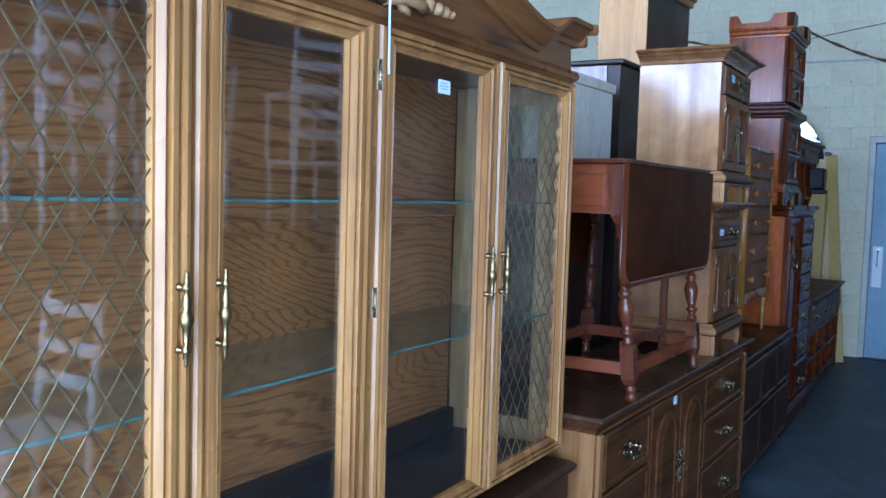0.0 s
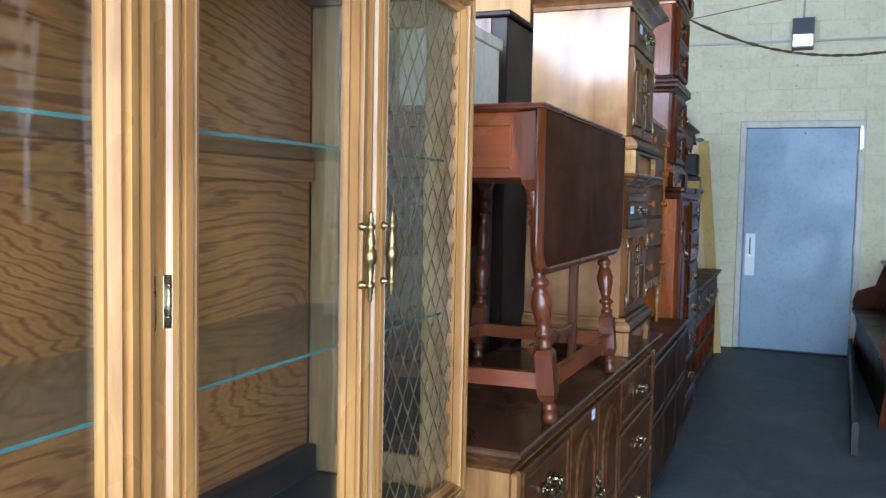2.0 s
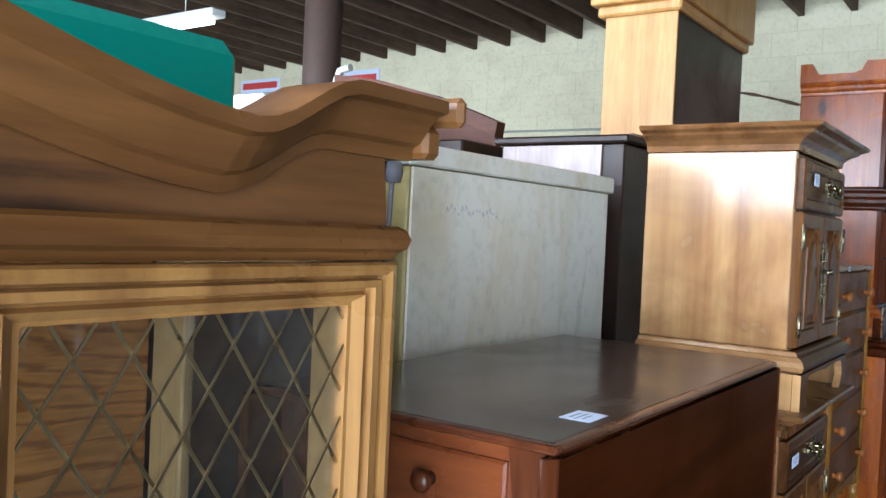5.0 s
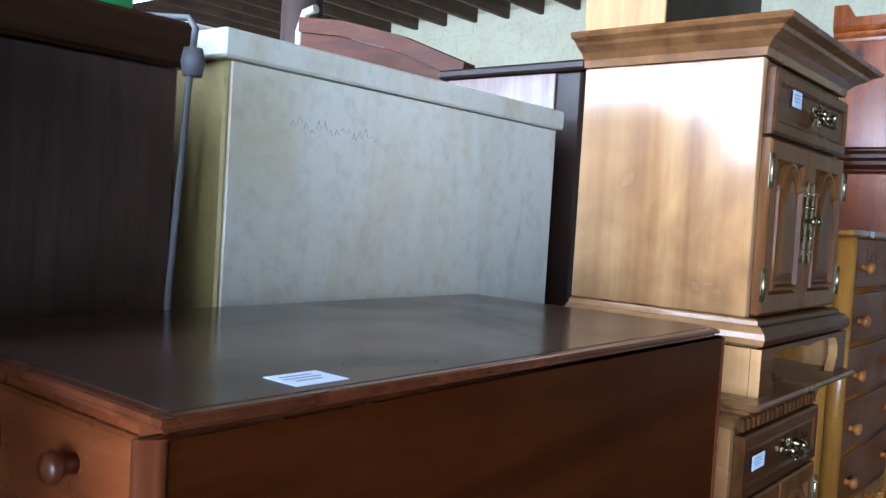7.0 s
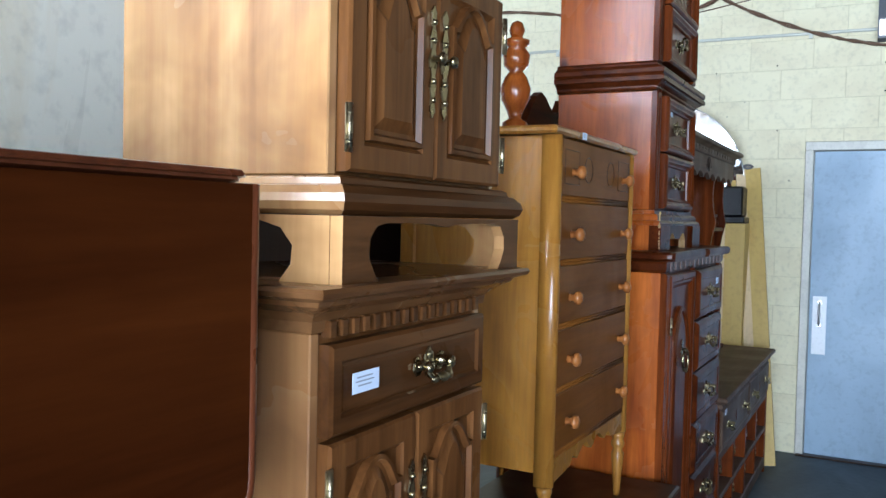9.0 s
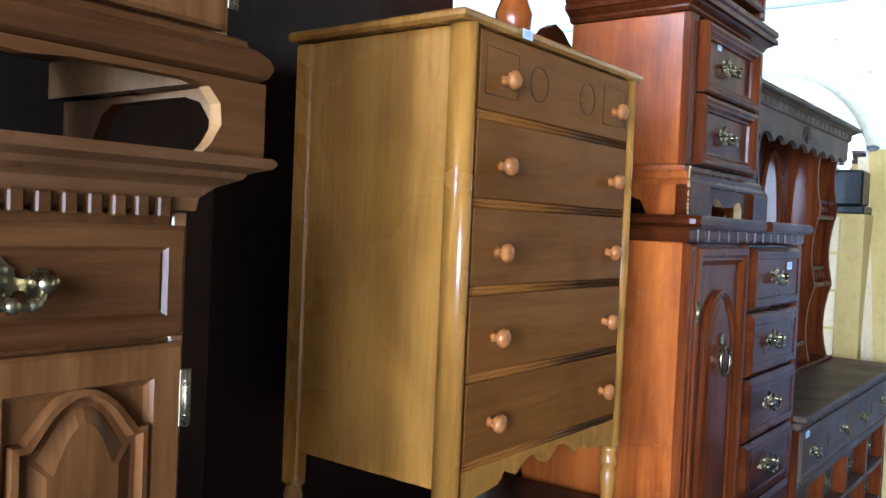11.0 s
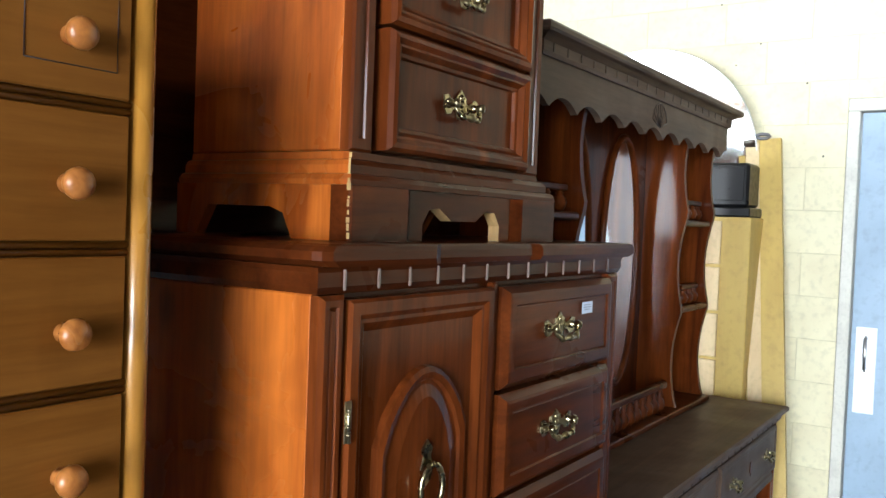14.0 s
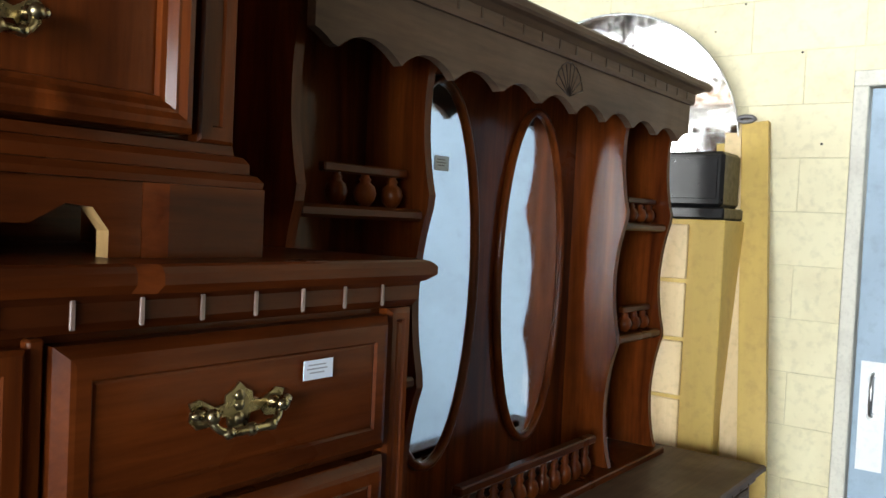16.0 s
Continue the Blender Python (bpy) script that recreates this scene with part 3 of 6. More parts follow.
for k in range(1, 5):
    block("glazing_bar", (SX0 + 0.01, SY0 + k * 0.68 - 0.07, ZC + 0.1), (SX1 - 0.01, SY0 + k * 0.68 + 0.07, ZC + 0.16), BLACK, skylight, 0.003)
for k in range(1, 3):
    block("glazing_bar", (SX0 + k * 0.93 - 0.02, SY0 + 0.01, ZC + 0.03), (SX0 + k * 0.93 + 0.02, SY1 - 0.01, ZC + 0.095), BLACK, skylight, 0.003)

# door in the end wall
door = thing("door_1", (0, YN, 0), "closed blue-grey steel door in a cream painted frame", "door", kind="structure")
bm = B()
for a, b in ((DX0, -0.575), (0.365, DX1)):
    rbox(bm, (a + 0.003, YN - 0.018, 0), (b, YN + 0.17, 2.055), 0.004)
rbox(bm, (DX0 + 0.003, YN - 0.018, 2.055), (DX1 - 0.003, YN + 0.17, DZ - 0.003), 0.004)
part("door_frame", bm, FRAMEPAINT, door, "cream painted steel frame with chipped edges")
leaf = block("leaf", (-0.568, YN + 0.004, 0.012), (0.358, YN + 0.045, 2.048), DOORPAINT, door, 0.003, "blue-grey painted steel, smudged")
bm = B()
lathe(bm, [(0.007, -0.004), (0.006, -0.009), (0.001, -0.011)], (-0.075, YN + 0.004, 2.0), "y", 10)
part("peephole", bm, BLACK, leaf)
plate = block("push_plate", (-0.548, YN - 0.002, 0.69), (-0.462, YN + 0.0035, 1.08), PLATE, leaf, 0.001, "white pull plate with worn print")
bm = B()
tube(bm, [(-0.505, YN - 0.002, 0.885), (-0.505, YN - 0.03, 0.895), (-0.505, YN - 0.036, 0.96), (-0.505, YN - 0.03, 1.03), (-0.505, YN - 0.002, 1.04)], 0.007, 8)
lathe(bm, [(0.016, 0), (0.016, -0.005)], (-0.505, YN - 0.002, 0.885), "y", 10)
lathe(bm, [(0.016, 0), (0.016, -0.005)], (-0.505, YN - 0.002, 1.04), "y", 10)
part("pull_handle", bm, STEEL, leaf, "dull steel pull handle")
for z in (0.22, 0.95, 1.78):
    bm = B()
    lathe(bm, [(0.009, -0.06), (0.009, 0.06)], (0.362, YN - 0.012, z), "z", 8)
    rbox(bm, (0.352, YN - 0.006, z - 0.055), (0.372, YN + 0.002, z + 0.055), 0.001)
    part("hinge", bm, GALV, door, "painted butt hinge")
bm = B()
rbox(bm, (0.372, YN - 0.03, 1.86), (0.4, YN - 0.019, 2.06), 0.002)
rbox(bm, (0.377, YN - 0.036, 1.9), (0.392, YN - 0.03, 1.97), 0.002)
part("latch_bracket", bm, STEEL, door, "rusty steel bracket on the frame")
bm = B()
rbox(bm, (DX0 + 0.01, YN - 0.06, 0), (DX1 - 0.01, YN + 0.002, 0.01), 0.003)
single("door_sill", bm, BASEWOOD, "worn dark wooden threshold strip", "threshold", kind="structure")

# services on the end wall
bm = B()
tube(bm, [(-6.0, YN - 0.012, 2.86), (-1.0, YN - 0.012, 2.835), (3.3, YN - 0.012, 2.80)], 0.011, 8)
for xx in (-0.62, 0.8, -2.4):
    rbox(bm, (xx - 0.012, YN - 0.026, 2.80), (xx + 0.012, YN - 0.002, 2.85), 0.002)
single("conduit", bm, GALV, "thin painted conduit run along the block wall", "conduit")
lamp = thing("wall_lamp", (-0.13, YN, 2.74), "dark grey wall pack lamp with a lit square lens", "wall lamp")
bm = B()
slab(bm, [(YN - 0.002, 2.745), (YN - 0.1, 2.755), (YN - 0.11, 2.88), (YN - 0.09, 3.02), (YN - 0.002, 3.025)], "x", -0.222, -0.04)
part("housing", bm, LAMPGREY, lamp)
bm = B()
slab(bm, [(YN - 0.101, 2.77), (YN - 0.112, 2.77), (YN - 0.12, 2.865), (YN - 0.109, 2.865)], "x", -0.212, -0.05)
part("lens", bm, LENS, lamp, "lit frosted lens")
bm = B()
tube(bm, [(-0.13, YN - 0.012, 3.02), (-0.13, YN - 0.012, ZC)], 0.009, 8)
part("feed_pipe", bm, GALV, lamp)


def strand(a, b, sag, n=26, twist=0.006, phase=0.0, wob=0.01):
    out = []
    for k in range(n + 1):
        u = k / n
        p = Vector(a).lerp(Vector(b), u)
        out.append((p.x + wob * math.sin(9 * u + phase), p.y + twist * math.cos(u * n * 1.4 + phase), p.z - sag * 4 * u * (1 - u) + twist * math.sin(u * n * 1.4 + phase)))
    return out


cable = thing("hanging_cable", (-1.4, YN, 2.9), "brown twisted cable sagging across the block wall", "cable")
for ph in (0.0, math.pi):
    bm = B()
    tube(bm, strand((-3.4, YN - 0.03, 3.16), (-1.95, YN - 0.03, 2.99), -0.08, 20, phase=ph), 0.008, 5)
    tube(bm, strand((-1.95, YN - 0.03, 2.99), (-1.22, YN - 0.03, 3.12), 0.05, 14, phase=ph), 0.008, 5)
    tube(bm, strand((-1.22, YN - 0.03, 3.13), (1.5, YN - 0.03, 3.0), 0.38, 60, phase=ph), 0.008, 5)
    part("strand", bm, CABLE, cable)
bm = B()
tube(bm, [(-1.6, YN - 0.01, 3.0), (-0.1, YN - 0.01, 3.24), (1.4, YN - 0.01, 3.5)], 0.004, 5)
single("thin_cord", bm, CABLE, "thin taut cord stretched along the wall", "cord")

# signs on the far stretch of the end wall
for name, x0, x1, z0, z1, red in (("sale_sign", -9.5, -8.95, 3.28, 3.62, 1), ("sale_sign", -8.75, -8.05, 3.22, 3.62, 0), ("sale_sign", -7.0, -6.45, 3.05, 3.62, 1)):
    sg = thing(name, (x0, YN, z0), "white wall sign with a red heading and unreadable lines", "sign", "signs on the wall")
    block("board", (x0, YN - 0.012, z0), (x1, YN - 0.003, z1), PAPER, sg, 0.001)
    bm = B()
    h = z1 - z0
    rbox(bm, (x0 + 0.04, YN - 0.016, z1 - 0.3 * h), (x1 - 0.04, YN - 0.0125, z1 - 0.1 * h), 0.001)
    part("heading_bar", bm, RED, sg, "red heading")
    bm = B()
    for k in (0.45, 0.6, 0.75):
        rbox(bm, (x0 + 0.06, YN - 0.015, z1 - k * h - 0.012), (x1 - 0.08, YN - 0.0125, z1 - k * h + 0.012), 0.001)
    part("text_lines", bm, INK, sg)

bm = B()
lathe(bm, [(0.1, 0), (0.1, ZC - 0.165)], (-3.38, 5.08, 0), "z", 20)
rbox(bm, (-3.52, 4.94, ZC - 0.165), (-3.24, 5.22, ZC - 0.161), 0.001)
single("support_post", bm, POSTBROWN, "round brown painted steel support post", "post", kind="structure")
tl = thing("ceiling_light", (-6.6, 6.05, 3.4), "white twin-tube fluorescent batten hung below the joists", "ceiling light")
block("tray", (-7.9, 5.98, 3.36), (-5.4, 6.12, 3.42), WHITEPAINT, tl, 0.01)
for yy in (6.02, 6.08):
    bm = B()
    tube(bm, [(-7.8, yy, 3.335), (-5.5, yy, 3.335)], 0.016, 10)
    part("tube", bm, TUBE, tl, "lit fluorescent tube")
for xx in (-7.5, -5.8):
    bm = B()
    tube(bm, [(xx, 6.05, 3.42), (xx, 6.05, ZC)], 0.005, 6)
    part("hanger", bm, GALV, tl)


# ---- china cabinet ----
CX, CY0, CY1 = -0.825, 0.625, 2.545      # door plane, ends
china = thing("china_cabinet", (CX, CY0, 0), "large golden oak china cabinet with glass and wire lattice doors", "china cabinet")
bm = B()
rbox(bm, (-1.22, CY0, 0.0), (-0.775, 2.53, 0.655), 0.004)
part("base", bm, BASEWOOD, china, "dark stained buffet base")
bm = B()
cornice(bm, -1.22, -0.775, CY0 + 0.012, 2.52, [(-0.02, 0.657), (0.012, 0.657), (0.02, 0.665), (0.02, 0.678), (0.008, 0.69), (-0.02, 0.69)])
rbox(bm, (-1.22, CY0 + 0.02, 0.658), (-0.78, 2.51, 0.689), 0.002)
part("base_top", bm, BASEWOOD, china, "dark moulded buffet top")
block("bottom_board", (-1.2, CY0 + 0.02, 0.691), (CX - 0.024, CY1 - 0.02, 0.72), BASEWOOD, china)
block("roof_board", (-1.2, CY0 + 0.02, 1.8), (CX - 0.003, CY1 - 0.02, 1.825), OAK_H, china)
block("back_panel", (-1.215, CY0 + 0.022, 0.692), (-1.201, CY1 - 0.022, 1.824), BACK, china, 0.001, "boldly figured brown veneer back")
bm = B()
rbox(bm, (-1.2, CY0 + 0.03, 1.4), (-1.182, CY1 - 0.03, 1.446), 0.002)
part("shelf_cleat", bm, BACK, china, "wooden cleat under the upper shelf")
bm = B()
rbox(bm, (-1.2, CY0 + 0.03, 0.722), (-1.17, CY1 - 0.03, 0.79), 0.003)
part("back_skirting", bm, BASEWOOD, china)
for y0, y1 in ((CY0, CY0 + 0.018), (CY1 - 0.018, CY1)):
    for xa, xb in ((-1.2, -1.135), (-0.915, CX - 0.022)):
        block("side_post", (xa, y0, 0.722), (xb, y1, 1.798), OAK_IN, china, 0.003, "pale oak side stile")
    for za, zb in ((0.722, 0.79), (1.74, 1.798)):
        block("side_rail", (-1.134, y0, za), (-0.916, y1, zb), OAK_IN, china, 0.003)
    block("side_glass", (-1.133, (y0 + y1) / 2 - 0.002, 0.791), (-0.917, (y0 + y1) / 2 + 0.002, 1.739), GLASS, china, 0.0005, "clear side pane")
block("centre_post", (CX - 0.03, 1.092, 0.722), (CX - 0.004, 1.122, 1.798), BASEWOOD, china, 0.003)
block("centre_post", (CX - 0.03, 1.5555, 0.722), (CX + 0.013, 1.5765, 1.798), OAK, china, 0.003)
block("centre_post", (CX - 0.03, 2.058, 0.722), (CX - 0.004, 2.09, 1.798), BASEWOOD, china, 0.003)
for z in (1.12, 1.452):
    sh = block("glass_shelf", (-1.195, CY0 + 0.022, z - 0.0045), (-0.868, CY1 - 0.022, z), SHELFGLASS, china, 0.001, "clear glass shelf")
    block("ground_edge", (-0.8675, CY0 + 0.022, z - 0.005), (-0.866, CY1 - 0.022, z + 0.0003), GLASSEDGE, sh, 0.0005, "green ground edge")
STILE = [(0, -0.02), (0, 0.0), (0.004, 0.006), (0.012, 0.008), (0.019, 0.005), (0.0205, -0.006), (0.0245, -0.006), (0.027, 0.006), (0.038, 0.007), (0.0405, -0.005), (0.0445, -0.005), (0.049, 0.003), (0.06, -0.006), (0.065, -0.006), (0.065, -0.02)]


def lattice(bm, x, y0, y1, z0, z1, w=0.05, h=0.073):
    slope = h / w
    for s in (1, -1):
        c = z0 - slope * (y1 - y0)
        while c < z1 + slope * (y1 - y0):
            pts = []
            for yy in (y0, y1):
                pts.append((yy, c + s * slope * (yy - (y0 if s > 0 else y1)) * 1.0))
            (ya, za), (yb, zb) = pts
            c += h
            if max(za, zb) < z0 or min(za, zb) > z1:
                continue
            def cut(zv):
                return ya + (zv - za) / (zb - za) * (yb - ya)
            p, q = [ya, za], [yb, zb]
            for e in (p, q):
                if e[1] < z0:
                    e[0], e[1] = cut(z0), z0
                if e[1] > z1:
                    e[0], e[1] = cut(z1), z1
            if abs(p[0] - q[0]) < 0.004:
                continue
            xo = x + (0.0012 if s > 0 else -0.0012)
            board(bm, (xo, p[0], p[1]), (xo, q[0], q[1]), 0.0024 if s > 0 else 0.003, 0.0016, (0, 1, 0))


def door_frame(bm, y0, y1, z0, z1, rail=0.66):
    """A moulded frame whose rails are slimmer than its stiles."""
    rows = [[bm.verts.new(p) for p in ((CX + 0.014 + d, y0 + i, z0 + rail * i), (CX + 0.014 + d, y1 - i, z0 + rail * i), (CX + 0.014 + d, y1 - i, z1 - rail * i), (CX + 0.014 + d, y0 + i, z1 - rail * i))] for i, d in STILE]
    for a, b in zip(rows, rows[1:]):
        for k in range(4):
            bm.faces.new((a[k], a[(k + 1) % 4], b[(k + 1) % 4], b[k]))


for y0, y1, wired, hy in ((CY0 + 0.004, 1.104, True, 1.078), (1.113, 1.555, False, 1.156), (1.577, 2.072, False, 2.03), (2.078, CY1 - 0.003, True, 2.108)):
    bm = B()
    door_frame(bm, y0, y1, 0.722, 1.798)
    dr = part("cabinet_door", bm, OAK, china, "moulded golden oak door with a wire lattice" if wired else "moulded golden oak door with clear glass")
    block("pane", (CX - 0.004, y0 + 0.06, 0.762), (CX - 0.001, y1 - 0.06, 1.758), GLASS, dr, 0.0005, "clear glass pane")
    if wired:
        bm = B()
        lattice(bm, CX + 0.0035, y0 + 0.066, y1 - 0.066, 0.766, 1.754)
        part("wire_lattice", bm, WIRE, dr, "diamond brass wire lattice")
    stamp("handle", BAR, dr, (CX + 0.02, hy, 1.275), "turned brass handle")
for y in (1.553, 1.579):
    for z in (1.25, 1.7):
        stamp("hinge", HINGE, china, (CX + 0.0132, y, z), "brass butt hinge")
# crown moulding over the doors, veneered frieze and swan-neck pediment
bm = B()
cornice(bm, -1.2, CX + 0.006, CY0, CY1, [(-0.015, 1.8), (0.0, 1.8), (0.005, 1.808), (0.012, 1.812), (0.015, 1.822), (0.011, 1.832), (0.004, 1.836), (-0.015, 1.836)])
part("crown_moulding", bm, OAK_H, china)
CM = 1.585


def neck(u):
    """Height of the pediment's upper edge at u metres from the middle."""
    if u < 0.72:
        k = min(max((u - 0.16) / 0.56, 0), 1)
        return 1.915 + 0.105 * (0.5 + 0.5 * math.cos(math.pi * k)) + 0.012 * math.sin(math.pi * k)
    k = min((u - 0.72) / 0.13, 1)
    return 1.915 + 0.05 * (0.5 - 0.5 * math.cos(math.pi * k))


top = [(s * u, neck(u)) for s, us in ((-1, [0.96 - 0.02 * k for k in range(41)]), (1, [0.16 + 0.02 * k for k in range(41)])) for u in us]
bm = B()
slab(bm, [(CM - 0.955, 1.834)] + [(CM + y, z - 0.004) for y, z in top if abs(y) < 0.957] + [(CM + 0.955, 1.834)], "x", CX - 0.022, CX + 0.002)
rbox(bm, (-1.2, CY0 + 0.002, 1.826), (CX - 0.023, CY0 + 0.02, 1.94), 0.002)
rbox(bm, (-1.2, CY1 - 0.02, 1.826), (CX - 0.023, CY1 - 0.002, 1.94), 0.002)
part("frieze", bm, BURL, china, "swirling dark burl veneer frieze")
for s in (-1, 1):
    bm = B()
    us = [0.16 + 0.02 * k for k in range(42)]
    rings = []
    for u in us:
        z = neck(u)
        y = CM + s * u
        rings.append([(CX + 0.002, y, z - 0.058), (CX + 0.01, y, z - 0.058), (CX + 0.014, y, z - 0.044), (CX + 0.022, y, z - 0.04), (CX + 0.036, y, z - 0.022), (CX + 0.045, y, z - 0.012), (CX + 0.058, y, z - 0.009), (CX + 0.058, y, z + 0.004), (CX - 0.022, y, z + 0.004)])
    skin(bm, rings)
    e = CM + s * 1.0
    rbox(bm, (-1.19, min(e, e + s * 0.016), neck(1) - 0.02), (CX + 0.06, max(e, e + s * 0.016), neck(1) + 0.012), 0.006)
    rbox(bm, (-1.19, min(e - s * 0.02, e + s * 0.01), neck(1) - 0.055), (CX + 0.03, max(e - s * 0.02, e + s * 0.01), neck(1) - 0.021), 0.006)
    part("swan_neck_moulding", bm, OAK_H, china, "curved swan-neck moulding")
bm = B()
for k in range(7):
    a = math.pi * (k / 6)
    ctrl = [(CX + 0.012, CM, 1.85), (CX + 0.03, CM + 0.05 * math.cos(a), 1.86 + 0.05 * math.sin(a)), (CX + 0.022, CM + 0.115 * math.cos(a), 1.862 + 0.1 * math.sin(a)), (CX + 0.012, CM + 0.15 * math.cos(a), 1.856 + 0.125 * math.sin(a))]
    tube(bm, ctrl, 0.014, 8)
for s in (-1, 1):
    for k, r in ((0.16, 0.02), (0.2, 0.016), (0.235, 0.013), (0.262, 0.01)):
        lathe(bm, [(0.001, -r), (r * 0.8, -r * 0.6), (r, 0), (r * 0.8, r * 0.6), (0.001, r)], (CX + 0.012, CM + s * k, 1.87 - 0.04 * (k - 0.16)), "x", 10)
    tube(bm, [(CX + 0.012, CM + s * (0.1 + 0.05 * math.cos(q / 2)), 1.872 + 0.035 * math.sin(q / 2)) for q in range(10)], 0.011, 8)
part("carved_shell", bm, OAK_IN, china, "carved leaf and shell ornament")
bm = B()
tube(bm, [(CX + 0.032, CM + 0.002, 1.9), (CX + 0.033, CM - 0.004, 1.83), (CX + 0.036, CM - 0.006, 1.7)], 0.0022, 6)
part("key_string", bm, PAPER, china, "white string hung from the ornament")
price_tag("price_sticker", (CX + 0.0005, 1.842, 1.708), 0.05, 0.03)

# a teal and green bundle lying on the cabinets behind
bm = B()
rbox(bm, (-1.7, 2.2, 2.002), (-1.42, 2.86, 2.15), 0.03)
single("teal_storage_lid", bm, TEAL, "teal plastic storage lid on the dark cabinet", "storage lid")
bm = B()
sheet = []
for k in range(9):
    y = 2.12 + 0.05 * k
    z = 1.9 + 0.045 * (k / 8) ** 2 + 0.006 * math.sin(k * 2.1)
    sheet.append([(-0.94, y, z), (-0.9, y, z + 0.012 + 0.006 * math.sin(k * 1.7)), (-0.86, y, z - 0.004), (-0.86, y, z - 0.03), (-0.9, y, z - 0.05), (-0.94, y, z - 0.04)])
skin(bm, sheet, smooth=True)
rbox(bm, (-1.0, 2.1, 1.8255), (-0.87, 2.5, 1.87), 0.01)
single("plastic_bundle", bm, PALEBLUE, "pale blue plastic bundle lying on top of the china cabinet", "plastic bundle")
bm = B()
tube(bm, [(-1.36, 2.9, 2.012), (-1.34, 2.97, 2.02), (-1.33, 3.03, 2.014)], 0.012, 8)
single("green_scoop", bm, GREEN, "bright green plastic handle on the dark cabinet", "plastic scoop")


# ---- long dresser under the table ----
D1X, D1Y0, D1Y1, D1Z = -0.705, 2.575, 4.4, 0.82


def drawer_face(bm, x, y0, y1, z0, z1, p=0.016):
    frame_rings(bm, y0, y1, z0, z1, [(0, x), (0, x + p * 0.7), (0.006, x + p), (0.02, x + p), (0.026, x + p * 0.7), (0.03, x + p * 0.78)])


dresser = thing("dresser", (D1X, D1Y0, 0), "long walnut-brown triple dresser with arched doors and brass pulls", "dresser")
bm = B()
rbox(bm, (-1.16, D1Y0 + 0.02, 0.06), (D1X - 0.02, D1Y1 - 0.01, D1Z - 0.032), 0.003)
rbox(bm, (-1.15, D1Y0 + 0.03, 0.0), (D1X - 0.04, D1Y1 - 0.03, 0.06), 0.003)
part("carcase", bm, DRESS_SIDE, dresser, "golden brown side in a lit tone")
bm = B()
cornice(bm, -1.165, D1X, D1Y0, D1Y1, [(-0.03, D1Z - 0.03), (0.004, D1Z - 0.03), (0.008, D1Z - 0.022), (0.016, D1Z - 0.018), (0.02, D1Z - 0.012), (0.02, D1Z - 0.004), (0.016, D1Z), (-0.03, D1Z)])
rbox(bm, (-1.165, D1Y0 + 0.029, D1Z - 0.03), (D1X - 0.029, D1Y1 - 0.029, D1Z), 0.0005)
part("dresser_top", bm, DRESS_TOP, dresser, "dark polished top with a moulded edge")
bm = B()
cornice(bm, -1.16, D1X - 0.018, D1Y0 + 0.018, D1Y1 - 0.012, [(-0.004, D1Z - 0.06), (0.002, D1Z - 0.06), (0.004, D1Z - 0.05), (0.014, D1Z - 0.034), (0.014, D1Z - 0.0305), (-0.004, D1Z - 0.0305)])
cornice(bm, -1.16, D1X - 0.018, D1Y0 + 0.018, D1Y1 - 0.012, [(-0.004, 0.0), (0.014, 0.0), (0.014, 0.07), (0.004, 0.09), (-0.004, 0.09)])
part("moulding", bm, DRESS, dresser)
for y in (D1Y0 + 0.02, D1Y1 - 0.05):
    bm = B()
    rbox(bm, (D1X - 0.019, y, 0.092), (D1X - 0.002, y + 0.038, D1Z - 0.062), 0.006)
    part("corner_post", bm, DRESS_SIDE, dresser, "rounded corner post")
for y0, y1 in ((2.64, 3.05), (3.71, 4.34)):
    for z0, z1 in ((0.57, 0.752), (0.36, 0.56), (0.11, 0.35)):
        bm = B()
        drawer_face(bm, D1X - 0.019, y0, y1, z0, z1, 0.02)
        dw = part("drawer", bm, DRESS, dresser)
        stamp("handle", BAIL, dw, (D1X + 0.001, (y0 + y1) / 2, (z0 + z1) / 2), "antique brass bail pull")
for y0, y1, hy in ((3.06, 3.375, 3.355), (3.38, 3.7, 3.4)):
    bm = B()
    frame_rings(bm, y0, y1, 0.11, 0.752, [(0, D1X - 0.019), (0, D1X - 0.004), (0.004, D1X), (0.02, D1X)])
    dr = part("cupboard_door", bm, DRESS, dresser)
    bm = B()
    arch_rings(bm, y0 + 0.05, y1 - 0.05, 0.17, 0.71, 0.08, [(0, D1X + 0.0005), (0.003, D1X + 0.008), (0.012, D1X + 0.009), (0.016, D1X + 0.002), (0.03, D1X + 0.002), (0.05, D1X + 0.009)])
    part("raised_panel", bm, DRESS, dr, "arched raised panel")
    stamp("handle", CUP, dr, (D1X + 0.001, hy, 0.47), "pierced brass door pull")
dresser.rotation_euler.z = -0.024
price_tag("price_sticker", (D1X + 0.0185, 3.3, 0.7335), 0.035, 0.03, Matrix.Rotation(-0.024, 4, "Z"))

# ---- drop-leaf table on the dresser ----
TZ, TY0, TY1, TXF, TXB = 1.592, 2.705, 3.712, -0.692, -1.2
table = thing("drop_leaf_table", (-0.94, 3.2, D1Z), "red mahogany drop-leaf table with turned legs, standing on the dresser", "drop-leaf table")
bm = B()
prof = [(-0.02, TZ - 0.014), (-0.012, TZ - 0.014), (-0.005, TZ - 0.011), (-0.005, TZ - 0.008), (-0.001, TZ - 0.0068), (0.0, TZ - 0.0045), (-0.002, TZ - 0.001), (-0.006, TZ), (-0.02, TZ)]


